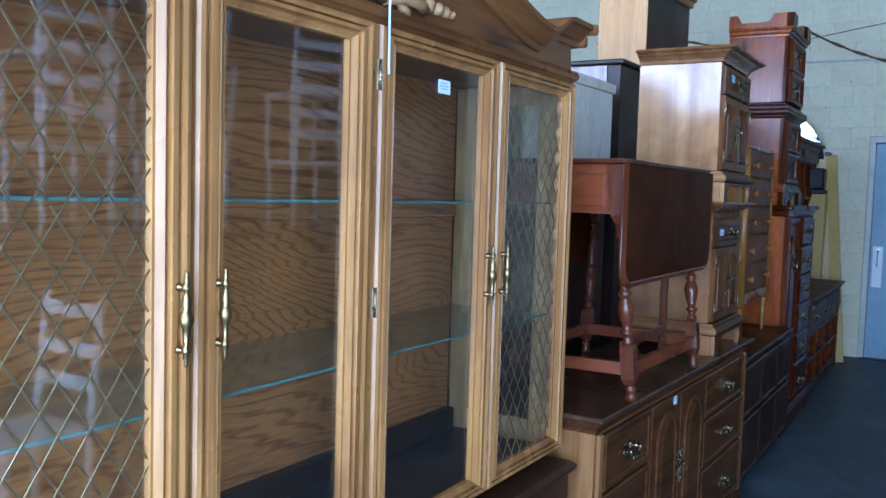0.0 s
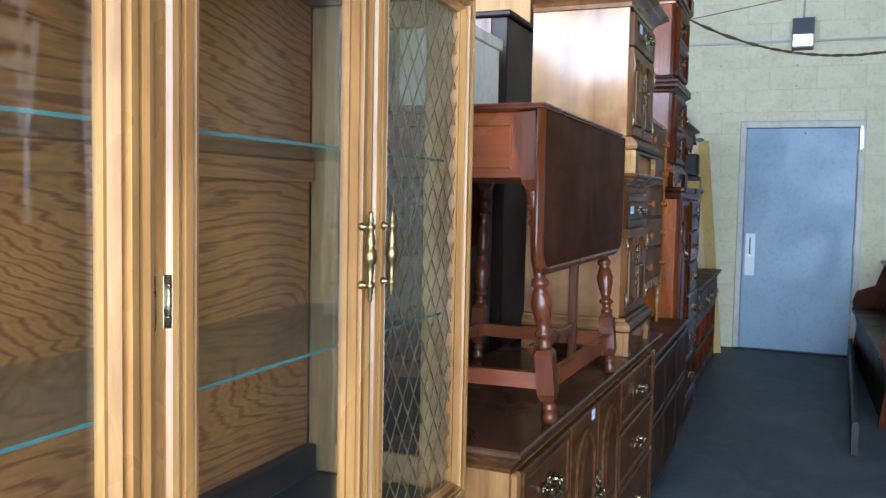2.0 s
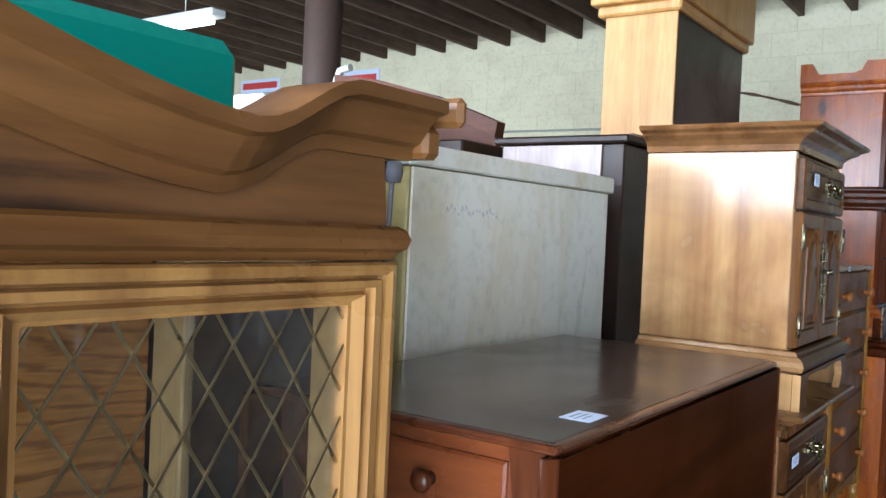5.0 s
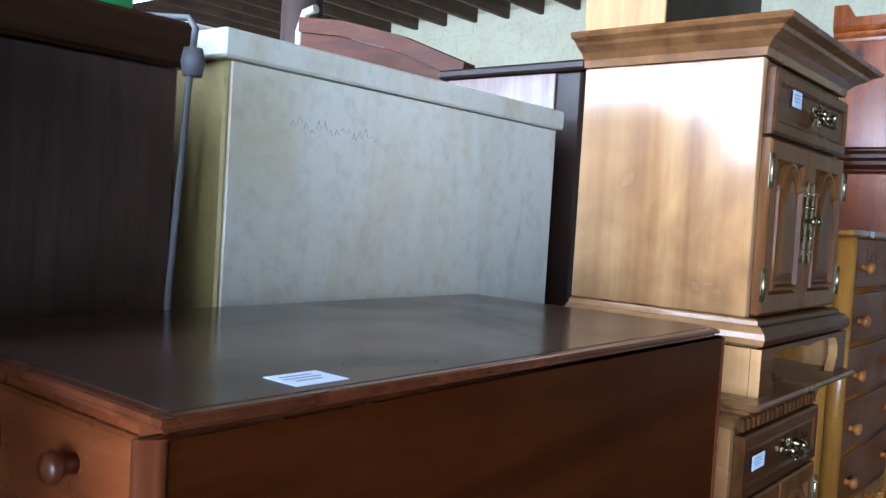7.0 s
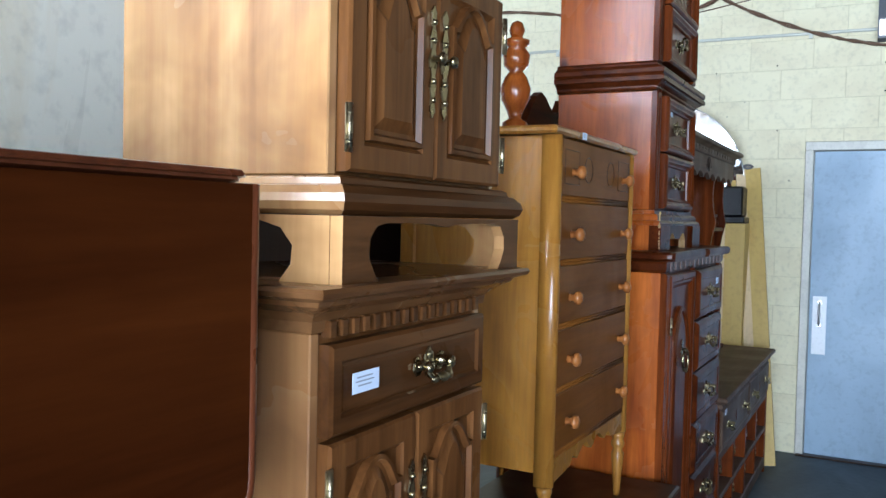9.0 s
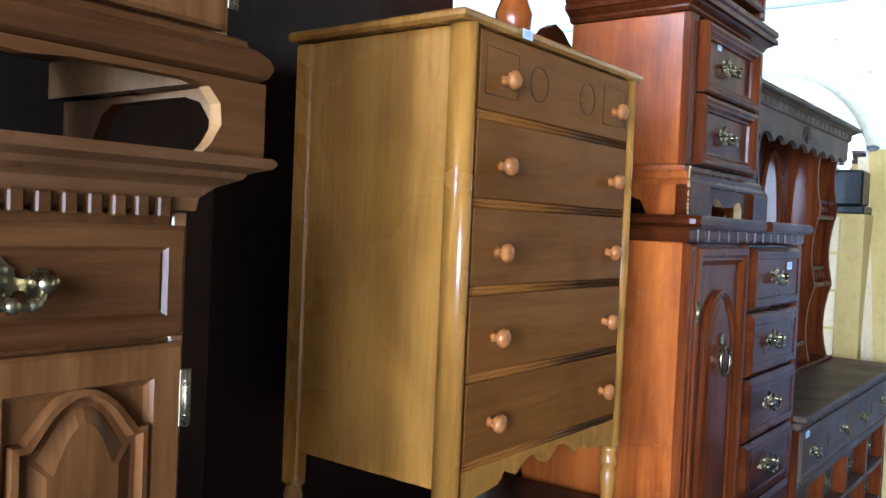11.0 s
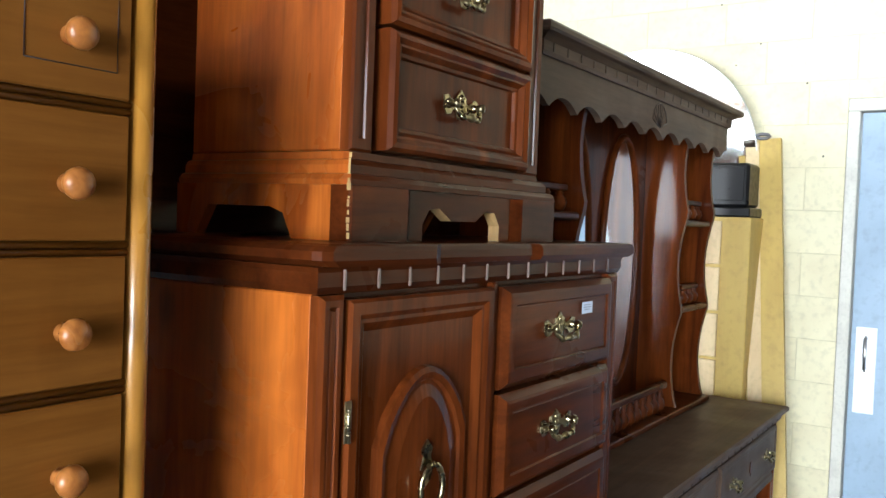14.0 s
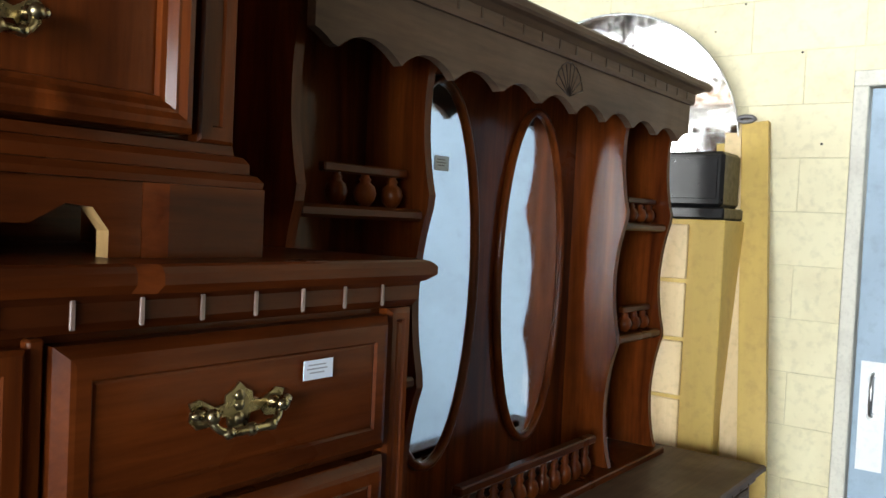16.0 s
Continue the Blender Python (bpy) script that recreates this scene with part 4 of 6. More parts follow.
def clipped(o, z, c=0.03):
    """Outline of the top with its far corner cut off, grown by o."""
    y0, y1, xf = TY0 - o, TY1 + o, TXF + o
    return [(TXB, y0, z), (xf, y0, z), (xf, y1 - c, z), (xf - 0.8 * c, y1, z), (TXB, y1, z)]


skin(bm, [clipped(o, z) for o, z in prof])
edge = part("edge_moulding", bm, MAHOG_Z, table, "red mahogany moulded edge, scuffed")
bm = B()
skin(bm, [clipped(-0.016, TZ - 0.004), clipped(-0.016, TZ + 0.0006)])
part("tabletop", bm, TABTOP, table, "worn dull mahogany top")


def leaf_outline(y0, y1, z0, z1, i, r=0.075, n=6):
    y0, y1, z0 = y0 + i, y1 - i, z0 + i
    r = r - i
    pts = [(y1, z1), (y0, z1)]
    pts += [(y0 + r - r * math.cos(math.pi / 2 * k / n), z0 + r - r * math.sin(math.pi / 2 * k / n)) for k in range(n + 1)]
    pts += [(y1 - r + r * math.sin(math.pi / 2 * k / n), z0 + r - r * math.cos(math.pi / 2 * k / n)) for k in range(n + 1)]
    return pts


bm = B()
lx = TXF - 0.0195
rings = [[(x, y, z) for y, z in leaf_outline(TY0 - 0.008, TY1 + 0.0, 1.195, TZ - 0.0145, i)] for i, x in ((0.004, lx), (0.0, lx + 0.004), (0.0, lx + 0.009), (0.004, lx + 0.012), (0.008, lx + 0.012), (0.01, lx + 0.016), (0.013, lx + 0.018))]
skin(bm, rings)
front_leaf = part("drop_leaf", bm, LEAF, table, "hanging leaf in a shaded dark tone with rounded lower corners")
bm = B()
rim = [[(x, y, z) for y, z in leaf_outline(TY0 - 0.008, TY1 + 0.0, 1.195, TZ - 0.0145, i)] for i, x in ((-0.001, lx + 0.001), (-0.004, lx + 0.004), (-0.004, lx + 0.009), (-0.001, lx + 0.012), (0.003, lx + 0.0135), (0.006, lx + 0.019), (0.011, lx + 0.021), (0.015, lx + 0.019), (0.016, lx + 0.0175))]
skin(bm, rim, caps=False, smooth=True)
part("moulded_rim", bm, MAHOG_Z, front_leaf, "polished red moulded rim")
bm = B()
rings = [[(x, y, z) for y, z in leaf_outline(TY0 - 0.008, TY1 + 0.0, 1.195, TZ - 0.0145, i)] for i, x in ((0.004, TXB - 0.02), (0.0, TXB - 0.016), (0.0, TXB - 0.006), (0.004, TXB - 0.002))]
skin(bm, rings)
part("drop_leaf", bm, LEAF, table, "hanging back leaf in the same shaded dark tone")
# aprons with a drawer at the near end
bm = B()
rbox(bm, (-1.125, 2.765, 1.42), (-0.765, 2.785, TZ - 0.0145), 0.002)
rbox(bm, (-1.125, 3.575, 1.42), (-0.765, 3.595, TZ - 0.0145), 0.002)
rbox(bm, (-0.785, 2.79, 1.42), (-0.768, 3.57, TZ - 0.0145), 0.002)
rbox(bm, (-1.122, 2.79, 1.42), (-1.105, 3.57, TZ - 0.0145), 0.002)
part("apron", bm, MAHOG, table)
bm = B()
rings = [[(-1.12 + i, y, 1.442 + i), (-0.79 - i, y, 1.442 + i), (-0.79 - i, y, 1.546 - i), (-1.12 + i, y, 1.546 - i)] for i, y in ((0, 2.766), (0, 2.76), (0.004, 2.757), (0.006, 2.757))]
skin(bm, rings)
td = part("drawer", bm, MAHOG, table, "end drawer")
bm = B()
lathe(bm, [(0.01, 0), (0.008, -0.008), (0.012, -0.014), (0.016, -0.02), (0.013, -0.027), (0.001, -0.03)], (-0.906, 2.757, 1.503), "y", 14)
part("knob", bm, MAHOG_Z, td, "red-brown turned knob")


def table_leg(fx, fy, tx, ty):
    """A splayed leg: tapered block, turned middle, square block and turned foot."""
    foot, head = Vector((fx, fy, D1Z)), Vector((tx, ty, TZ - 0.015))
    d = (head - foot).normalized()
    full = (head - foot).length
    side = d.cross(Vector((0, 1, 0))).normalized()
    up = d.cross(side)

    def rings(prof, square):
        out = []
        for r, s in prof:
            n = 4 if square else 12
            off = math.pi / 4 if square else 0
            out.append([foot + d * (s * full) + r * (math.cos(off + 2 * math.pi * k / n) * side + math.sin(off + 2 * math.pi * k / n) * up) for k in range(n)])
        return out
    bm = B()
    skin(bm, rings([(0.012, 0.0), (0.018, 0.008), (0.02, 0.025), (0.014, 0.04), (0.018, 0.046), (0.0185, 0.058), (0.013, 0.064), (0.016, 0.072), (0.024, 0.076)], False), smooth=True)
    skin(bm, rings([(0.021, 0.075), (0.031, 0.1), (0.031, 0.23), (0.023, 0.245)], True))
    skin(bm, rings([(0.017, 0.245), (0.019, 0.26), (0.013, 0.27), (0.014, 0.285), (0.022, 0.292), (0.022, 0.302), (0.014, 0.312), (0.018, 0.335), (0.025, 0.375), (0.027, 0.4), (0.02, 0.43), (0.015, 0.445), (0.022, 0.455),
                    (0.022, 0.468), (0.014, 0.478), (0.0155, 0.5), (0.0195, 0.54), (0.0165, 0.6), (0.013, 0.64), (0.02, 0.65), (0.02, 0.66), (0.0125, 0.668), (0.015, 0.69), (0.0205, 0.7), (0.0205, 0.71), (0.014, 0.72), (0.018, 0.745), (0.019, 0.76)], False), smooth=True)
    skin(bm, rings([(0.021, 0.758), (0.033, 0.79), (0.036, 0.9), (0.036, 1.0)], True))
    part("leg", bm, MAHOG_Z, table, "turned red mahogany leg")


for fx, fy, tx, ty in ((-0.695, 2.83, -0.752, 2.765), (-0.68, 3.5, -0.765, 3.61), (-1.14, 2.79, -1.148, 2.765), (-1.135, 3.52, -1.148, 3.61)):
    table_leg(fx, fy, tx, ty)
bm = B()
for xa, xb in ((-0.703, -0.69), (-1.138, -1.138)):
    board(bm, (xa, 2.84, 0.925), (xb, 3.5, 0.925), 0.024, 0.04, (1, 0, 0))
board(bm, (-1.13, 2.8, 0.925), (-0.715, 2.825, 0.925), 0.04, 0.024, (0, 0, 1))
board(bm, (-1.13, 3.52, 0.925), (-0.69, 3.505, 0.925), 0.04, 0.024, (0, 0, 1))
part("stretcher", bm, MAHOG, table, "lower stretcher")
bm = B()
rbox(bm, (-0.812, 3.46, D1Z + 0.03), (-0.786, 3.486, 1.42), 0.004)
rbox(bm, (-0.806, 3.0, 0.95), (-0.79, 3.46, 0.98), 0.003)
part("gate_bar", bm, MAHOG_Z, table, "swinging support bar")
price_tag("price_sticker", (-0.745, 2.88, TZ + 0.0002), 0.06, 0.045, Matrix.Rotation(radians(-90), 4, "Y"), "white paper price slip lying on the tabletop")


# ---- pair of bedside cupboards ----
NX, NY0, NY1, NH = -0.70, 3.86, 4.345, 0.645


def cupboard(z, dentil, NY0, NY1):
    th = thing("bedside_cupboard", (NX, NY0, z), "maple bedside cupboard with a drawer and two arched doors", "bedside cupboard", "stacked bedside cupboards")
    xb = NX - 0.37
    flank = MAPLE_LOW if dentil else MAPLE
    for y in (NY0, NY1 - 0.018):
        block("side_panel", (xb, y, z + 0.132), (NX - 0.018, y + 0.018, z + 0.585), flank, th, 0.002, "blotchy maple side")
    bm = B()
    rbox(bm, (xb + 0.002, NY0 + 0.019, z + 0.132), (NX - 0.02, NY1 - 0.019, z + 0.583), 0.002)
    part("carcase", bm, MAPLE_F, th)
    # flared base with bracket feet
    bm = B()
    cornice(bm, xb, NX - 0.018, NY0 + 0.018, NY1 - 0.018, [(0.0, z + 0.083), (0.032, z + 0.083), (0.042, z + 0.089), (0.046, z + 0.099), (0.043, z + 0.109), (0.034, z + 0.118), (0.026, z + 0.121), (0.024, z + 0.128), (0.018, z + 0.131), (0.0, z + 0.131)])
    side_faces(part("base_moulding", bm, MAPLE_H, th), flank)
    bm = B()
    ya, yb = NY0 - 0.022, NY1 + 0.022
    cut = [(ya, z), (ya + 0.082, z), (ya + 0.07, z + 0.012), (ya + 0.058, z + 0.032), (ya + 0.06, z + 0.054), (ya + 0.075, z + 0.07), (ya + 0.1, z + 0.074), (ya + 0.17, z + 0.074)]
    m = (ya + yb) / 2
    mid = [(m - 0.04, z + 0.073), (m, z + 0.069), (m + 0.04, z + 0.073)]
    face = cut + mid + [(ya + yb - y, zz) for y, zz in cut[::-1]] + [(yb, z + 0.082), (ya, z + 0.082)]
    slab(bm, face, "x", NX + 0.004, NX + 0.022)
    for y in (ya, yb - 0.018):
        side = [(xb, z), (xb + 0.06, z), (xb + 0.075, z + 0.03), (xb + 0.095, z + 0.06), (xb + 0.12, z + 0.073), (NX - 0.1, z + 0.074), (NX - 0.07, z + 0.066), (NX - 0.052, z + 0.045), (NX - 0.054, z + 0.022), (NX - 0.072, z), (NX + 0.003, z), (NX + 0.003, z + 0.082), (xb, z + 0.082)]
        skin(bm, [[(x, y, zz) for x, zz in side], [(x, y + 0.018, zz) for x, zz in side]])
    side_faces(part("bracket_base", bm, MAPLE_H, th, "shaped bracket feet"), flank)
    # top with cove moulding
    bm = B()
    cornice(bm, xb, NX - 0.018, NY0, NY1, [(-0.001, z + 0.586), (0.006, z + 0.586), (0.008, z + 0.6), (0.02, z + 0.612), (0.04, z + 0.622), (0.044, z + 0.628), (0.062, z + 0.634), (0.066, z + 0.64), (0.062, z + NH), (-0.001, z + NH)])
    rbox(bm, (xb, NY0 + 0.0015, z + 0.588), (NX - 0.0195, NY1 - 0.0015, z + NH), 0.001)
    part("top", bm, MAPLE_TOP, th, "top with a deep cove moulding")
    if dentil:
        for k in range(17):
            y = NY0 + 0.02 + k * (NY1 - NY0 - 0.04) / 17
            bm = B()
            rbox(bm, (NX - 0.0175, y, z + 0.578), (NX - 0.003, y + 0.015, z + 0.5995), 0.002)
            part("dentil", bm, MAPLE_H, th)
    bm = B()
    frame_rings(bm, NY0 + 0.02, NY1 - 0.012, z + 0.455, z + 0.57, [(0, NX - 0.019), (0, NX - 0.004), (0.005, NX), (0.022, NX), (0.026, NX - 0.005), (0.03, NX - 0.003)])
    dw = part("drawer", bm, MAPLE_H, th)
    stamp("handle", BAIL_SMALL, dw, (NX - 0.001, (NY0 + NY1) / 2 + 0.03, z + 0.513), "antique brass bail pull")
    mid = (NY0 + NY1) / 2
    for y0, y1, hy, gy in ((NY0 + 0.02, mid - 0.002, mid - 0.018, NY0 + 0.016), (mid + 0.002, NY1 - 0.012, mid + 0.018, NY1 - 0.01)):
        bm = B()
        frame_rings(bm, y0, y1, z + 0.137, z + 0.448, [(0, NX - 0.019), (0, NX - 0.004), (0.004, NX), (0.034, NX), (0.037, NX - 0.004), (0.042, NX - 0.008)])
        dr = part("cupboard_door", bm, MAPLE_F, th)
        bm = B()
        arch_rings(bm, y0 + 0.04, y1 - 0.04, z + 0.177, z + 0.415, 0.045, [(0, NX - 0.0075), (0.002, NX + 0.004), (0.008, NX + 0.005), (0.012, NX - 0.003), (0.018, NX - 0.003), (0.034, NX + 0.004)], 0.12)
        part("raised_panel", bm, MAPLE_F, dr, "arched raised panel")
        stamp("handle", CUP, dr, (NX + 0.001, hy, z + 0.305), "pierced brass door pull")
        for hz in (0.19, 0.39):
            stamp("hinge", HINGE, dr, (NX + 0.0005, gy, z + hz), "brass butt hinge")
    return th


cupboard(D1Z, True, 3.832, 4.3)
cupboard(D1Z + NH, False, NY0, NY1)
price_tag("price_sticker", (NX + 0.0005, 3.927, D1Z + 0.516), 0.062, 0.027)
price_tag("price_sticker", (NX + 0.0005, 3.99, D1Z + NH + 0.528), 0.05, 0.03)


# ---- low dark dresser under the tall chest ----
L2Z = 0.70
low = thing("low_dresser", (-0.68, 4.43, 0), "low dark brown dresser under the honey chest", "dresser")
block("carcase", (-1.22, 4.44, 0.06), (-0.7, 5.76, L2Z - 0.03), BASEWOOD, low, 0.004)
block("plinth", (-1.2, 4.46, 0.0), (-0.73, 5.74, 0.059), BASEWOOD, low, 0.004)
bm = B()
cornice(bm, -1.22, -0.7, 4.44, 5.76, [(-0.02, L2Z - 0.029), (0.008, L2Z - 0.029), (0.02, L2Z - 0.018), (0.02, L2Z - 0.006), (0.014, L2Z), (-0.02, L2Z)])
rbox(bm, (-1.22, 4.459, L2Z - 0.029), (-0.719, 5.741, L2Z), 0.0005)
part("dresser_top", bm, BASEWOOD, low)
for k in range(3):
    y0 = 4.47 + k * 0.43
    for z0, z1 in ((0.4, 0.655), (0.09, 0.385)):
        bm = B()
        drawer_face(bm, -0.699, y0, y0 + 0.42, z0, z1, 0.018)
        part("drawer", bm, BASEWOOD, low)

# ---- honey chest of five drawers ----
HX, HY0, HY1 = -0.81, 4.925, 5.595
chest = thing("chest_of_drawers", (HX, HY0, L2Z), "honey maple five-drawer chest with round wooden knobs on turned legs", "chest of drawers")
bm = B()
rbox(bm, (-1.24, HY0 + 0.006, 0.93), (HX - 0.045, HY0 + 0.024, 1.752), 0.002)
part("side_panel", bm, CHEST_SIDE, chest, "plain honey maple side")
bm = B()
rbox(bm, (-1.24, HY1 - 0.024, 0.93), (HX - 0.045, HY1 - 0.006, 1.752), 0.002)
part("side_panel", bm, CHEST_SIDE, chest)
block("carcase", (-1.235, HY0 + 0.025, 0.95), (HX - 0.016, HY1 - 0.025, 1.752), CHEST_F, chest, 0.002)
for y, nm in ((HY0, "near"), (HY1 - 0.032, "far")):
    bm = B()
    ring = []
    for k in range(9):
        a = math.pi * k / 8
        ring.append((HX - 0.022 + 0.024 * math.sin(a), y + 0.016 - 0.017 * math.cos(a)))
    ring += [(HX - 0.044, y + 0.033), (HX - 0.044, y - 0.001)]
    slab(bm, ring, "z", 0.9, 1.753)
    for f in bm.faces:
        f.smooth = len(f.verts) == 4
    part("corner_post", bm, CHEST_SIDE, chest, "rounded front post")
    bm = B()
    rbox(bm, (-1.245, y, 0.86), (-1.2, y + 0.03, 1.752), 0.004)
    lathe(bm, [(0.008, L2Z - 0.86 - 0.0), (0.012, -0.1), (0.02, -0.02), (0.016, 0.0)], (-1.222, y + 0.015, 0.86), "z", 12)
    part("back_post", bm, CHEST_SIDE, chest)
    bm = B()
    lathe(bm, [(0.009, 0), (0.011, 0.02), (0.013, 0.05), (0.017, 0.1), (0.02, 0.13), (0.014, 0.145), (0.02, 0.155), (0.021, 0.165), (0.016, 0.175), (0.02, 0.185), (0.02, 0.199)], (HX - 0.022, y + 0.016, L2Z), "z", 14)
    part("leg", bm, CHEST_SIDE, chest, "turned front leg")
bm = B()
cornice(bm, -1.245, HX - 0.02, HY0, HY1, [(-0.02, 1.754), (0.016, 1.754), (0.022, 1.76), (0.022, 1.768), (0.014, 1.774), (-0.02, 1.774)])
rbox(bm, (-1.245, HY0 + 0.019, 1.754), (HX - 0.039, HY1 - 0.019, 1.774), 0.0005)
part("top", bm, CHEST_SIDE, chest, "thin moulded top")
rows = ((1.609, 1.748), (1.452, 1.592), (1.295, 1.435), (1.138, 1.278), (0.98, 1.121))
ya, yb = HY0 + 0.037, HY1 - 0.037
for k, (z0, z1) in enumerate(rows):
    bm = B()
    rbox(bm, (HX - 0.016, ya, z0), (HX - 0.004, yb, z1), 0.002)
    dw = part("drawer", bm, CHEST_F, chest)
    if k == 0:
        for y in (ya + 0.2, yb - 0.2):
            bm = B()
            tube(bm, [(HX - 0.004, y + 0.033 * math.cos(2 * math.pi * q / 24), 1.68 + 0.033 * math.sin(2 * math.pi * q / 24)) for q in range(25)], 0.0011, 4)
            part("inlay_circle", bm, DARKBROWN, dw, "scribed circle")
        for y0, y1 in ((ya + 0.018, ya + 0.125), (yb - 0.125, yb - 0.018)):
            bm = B()
            tube(bm, [(HX - 0.004, y, z) for y, z in ((y0, 1.638), (y1, 1.638), (y1, 1.722), (y0, 1.722), (y0, 1.638))], 0.0009, 4)
            part("inlay_square", bm, DARKBROWN, dw, "scribed square")
    for y in (5.04, 5.482):
        stamp("knob", RKNOB, dw, (HX - 0.004, y, {0: 1.668, 1: 1.513, 2: 1.355, 3: 1.2, 4: 1.043}[k]), "turned wooden knob")
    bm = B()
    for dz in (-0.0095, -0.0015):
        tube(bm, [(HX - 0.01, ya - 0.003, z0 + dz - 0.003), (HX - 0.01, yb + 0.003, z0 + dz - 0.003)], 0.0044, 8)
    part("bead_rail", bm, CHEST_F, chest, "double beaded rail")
bm = B()
n = 30
low_edge = []
for k in range(n + 1):
    u = k / n
    w = abs(2 * u - 1)
    low_edge.append((ya + (yb - ya) * u, 0.905 + 0.03 * (1 - w) + (0.022 * abs(math.sin(w * math.pi * 2.5)) if w < 0.6 else 0.0) - (0.012 if w < 0.08 else 0)))
slab(bm, low_edge + [(yb, 0.964), (ya, 0.964)], "x", HX - 0.02, HX - 0.006)
part("scalloped_apron", bm, CHEST_SIDE, chest)
price_tag("price_sticker", (HX + 0.003, 5.1, 1.763), 0.035, 0.018)


# ---- pine door chest ----
PX, PY0, PY1, PZ = -0.752, 5.82, 6.86, 1.452
arm = thing("door_chest", (PX, PY0, 0), "tall stained pine chest with an arched door beside five drawers", "door chest")
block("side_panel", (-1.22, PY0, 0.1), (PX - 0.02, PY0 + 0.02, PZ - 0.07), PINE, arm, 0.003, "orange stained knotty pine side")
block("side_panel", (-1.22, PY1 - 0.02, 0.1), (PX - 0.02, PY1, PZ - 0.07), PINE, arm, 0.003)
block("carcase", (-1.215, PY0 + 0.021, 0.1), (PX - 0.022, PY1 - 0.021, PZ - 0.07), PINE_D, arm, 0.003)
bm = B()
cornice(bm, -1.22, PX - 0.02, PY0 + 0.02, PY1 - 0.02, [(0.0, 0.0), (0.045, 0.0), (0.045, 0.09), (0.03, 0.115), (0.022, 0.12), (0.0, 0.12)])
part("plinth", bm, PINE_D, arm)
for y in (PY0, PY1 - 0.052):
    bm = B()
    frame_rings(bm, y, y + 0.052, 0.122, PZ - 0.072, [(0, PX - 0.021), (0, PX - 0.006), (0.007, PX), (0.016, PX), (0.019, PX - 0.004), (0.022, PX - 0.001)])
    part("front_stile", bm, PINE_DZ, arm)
block("middle_stile", (PX - 0.021, 6.285, 0.122), (PX - 0.004, 6.302, PZ - 0.072), PINE_DZ, arm, 0.003)
bm = B()
cornice(bm, -1.22, PX - 0.016, PY0 + 0.006, PY1 - 0.006, [(-0.006, PZ - 0.07), (0.01, PZ - 0.07), (0.016, PZ - 0.06), (0.016, PZ - 0.04), (0.02, PZ - 0.032), (-0.006, PZ - 0.032)])
part("frieze", bm, PINE_D, arm)
for k in range(13):
    y = PY0 + 0.04 + k * 0.077
    bm = B()
    rbox(bm, (PX + 0.0005, y, PZ - 0.066), (PX + 0.0035, y + 0.006, PZ - 0.036), 0.001)
    part("dentil_groove", bm, SHEEN, arm, "pale notch in the frieze")
bm = B()
xs = PX + 0.028
out = [(-1.225, PY0 - 0.03), (xs - 0.022, PY0 - 0.03), (xs - 0.008, PY0 - 0.026), (xs, PY0 - 0.012), (xs, 6.05), (xs - 0.01, 6.075), (xs - 0.01, 6.385), (xs, 6.41), (xs, PY1 + 0.02), (xs - 0.02, PY1 + 0.038), (-1.225, PY1 + 0.038)]
c0 = Vector((sum(p[0] for p in out) / len(out), sum(p[1] for p in out) / len(out)))
rings = []
for s, z in ((0.012, PZ - 0.031), (0.0, PZ - 0.022), (0.0, PZ - 0.01), (0.006, PZ - 0.003), (0.014, PZ)):
    rings.append([((Vector(p) - c0) * (1 - s / 0.3) + c0).to_tuple() + (z,) for p in out])
skin(bm, rings)
part("top", bm, PINE_D, arm, "shaped dark top with chipped edge")
# tall door with an arched raised panel
bm = B()
frame_rings(bm, PY0 + 0.058, 6.282, 0.14, PZ - 0.08, [(0, PX - 0.021), (0, PX - 0.002), (0.005, PX + 0.003), (0.022, PX + 0.003), (0.03, PX - 0.003), (0.036, PX - 0.003), (0.05, PX - 0.014), (0.055, PX - 0.014)])
dr = part("tall_door", bm, PINE_DZ, arm, "moulded tall door")
bm = B()
arch_rings(bm, PY0 + 0.135, 6.205, 0.25, 1.255, 0.11, [(0, PX - 0.0135), (0.002, PX - 0.002), (0.01, PX + 0.002), (0.02, PX - 0.001), (0.024, PX - 0.006), (0.03, PX - 0.006), (0.05, PX - 0.001)])
part("raised_panel", bm, PINE_DZ, dr, "arched raised panel")
stamp("handle", DROP, dr, (PX + 0.001, 6.08, 1.09), "pewter ring pull")
for z in (0.35, 1.2):
    stamp("hinge", HINGE, dr, (PX + 0.004, PY0 + 0.056, z), "brass butt hinge")
for k in range(5):
    z1 = PZ - 0.08 - k * 0.199
    z0 = z1 - 0.19
    bm = B()
    frame_rings(bm, 6.306, 6.8, z0, z1, [(0, PX - 0.021), (0, PX + 0.002), (0.012, PX + 0.014), (0.018, PX + 0.015), (0.034, PX + 0.015), (0.037, PX + 0.011), (0.04, PX + 0.012)])
    dw = part("drawer", bm, PINE_D, arm)
    stamp("handle", BAIL_WIDE, dw, (PX + 0.0125, 6.525, (z0 + z1) / 2 + 0.004), "pewter bail pull")
bm = B()
frame_rings(bm, 6.306, 6.8, 0.14, PZ - 0.08 - 5 * 0.199, [(0, PX - 0.021), (0, PX + 0.002), (0.012, PX + 0.014), (0.034, PX + 0.015), (0.04, PX + 0.011)])
dw = part("drawer", bm, PINE_D, arm)
stamp("handle", BAIL_WIDE, dw, (PX + 0.012, 6.555, 0.23), "pewter bail pull")
price_tag("price_sticker", (PX + 0.0165, 6.65, 1.314), 0.052, 0.025)


# ---- two pine bedside chests stacked on it ----
UX, UY0, UY1 = -0.835, 5.965, 6.585


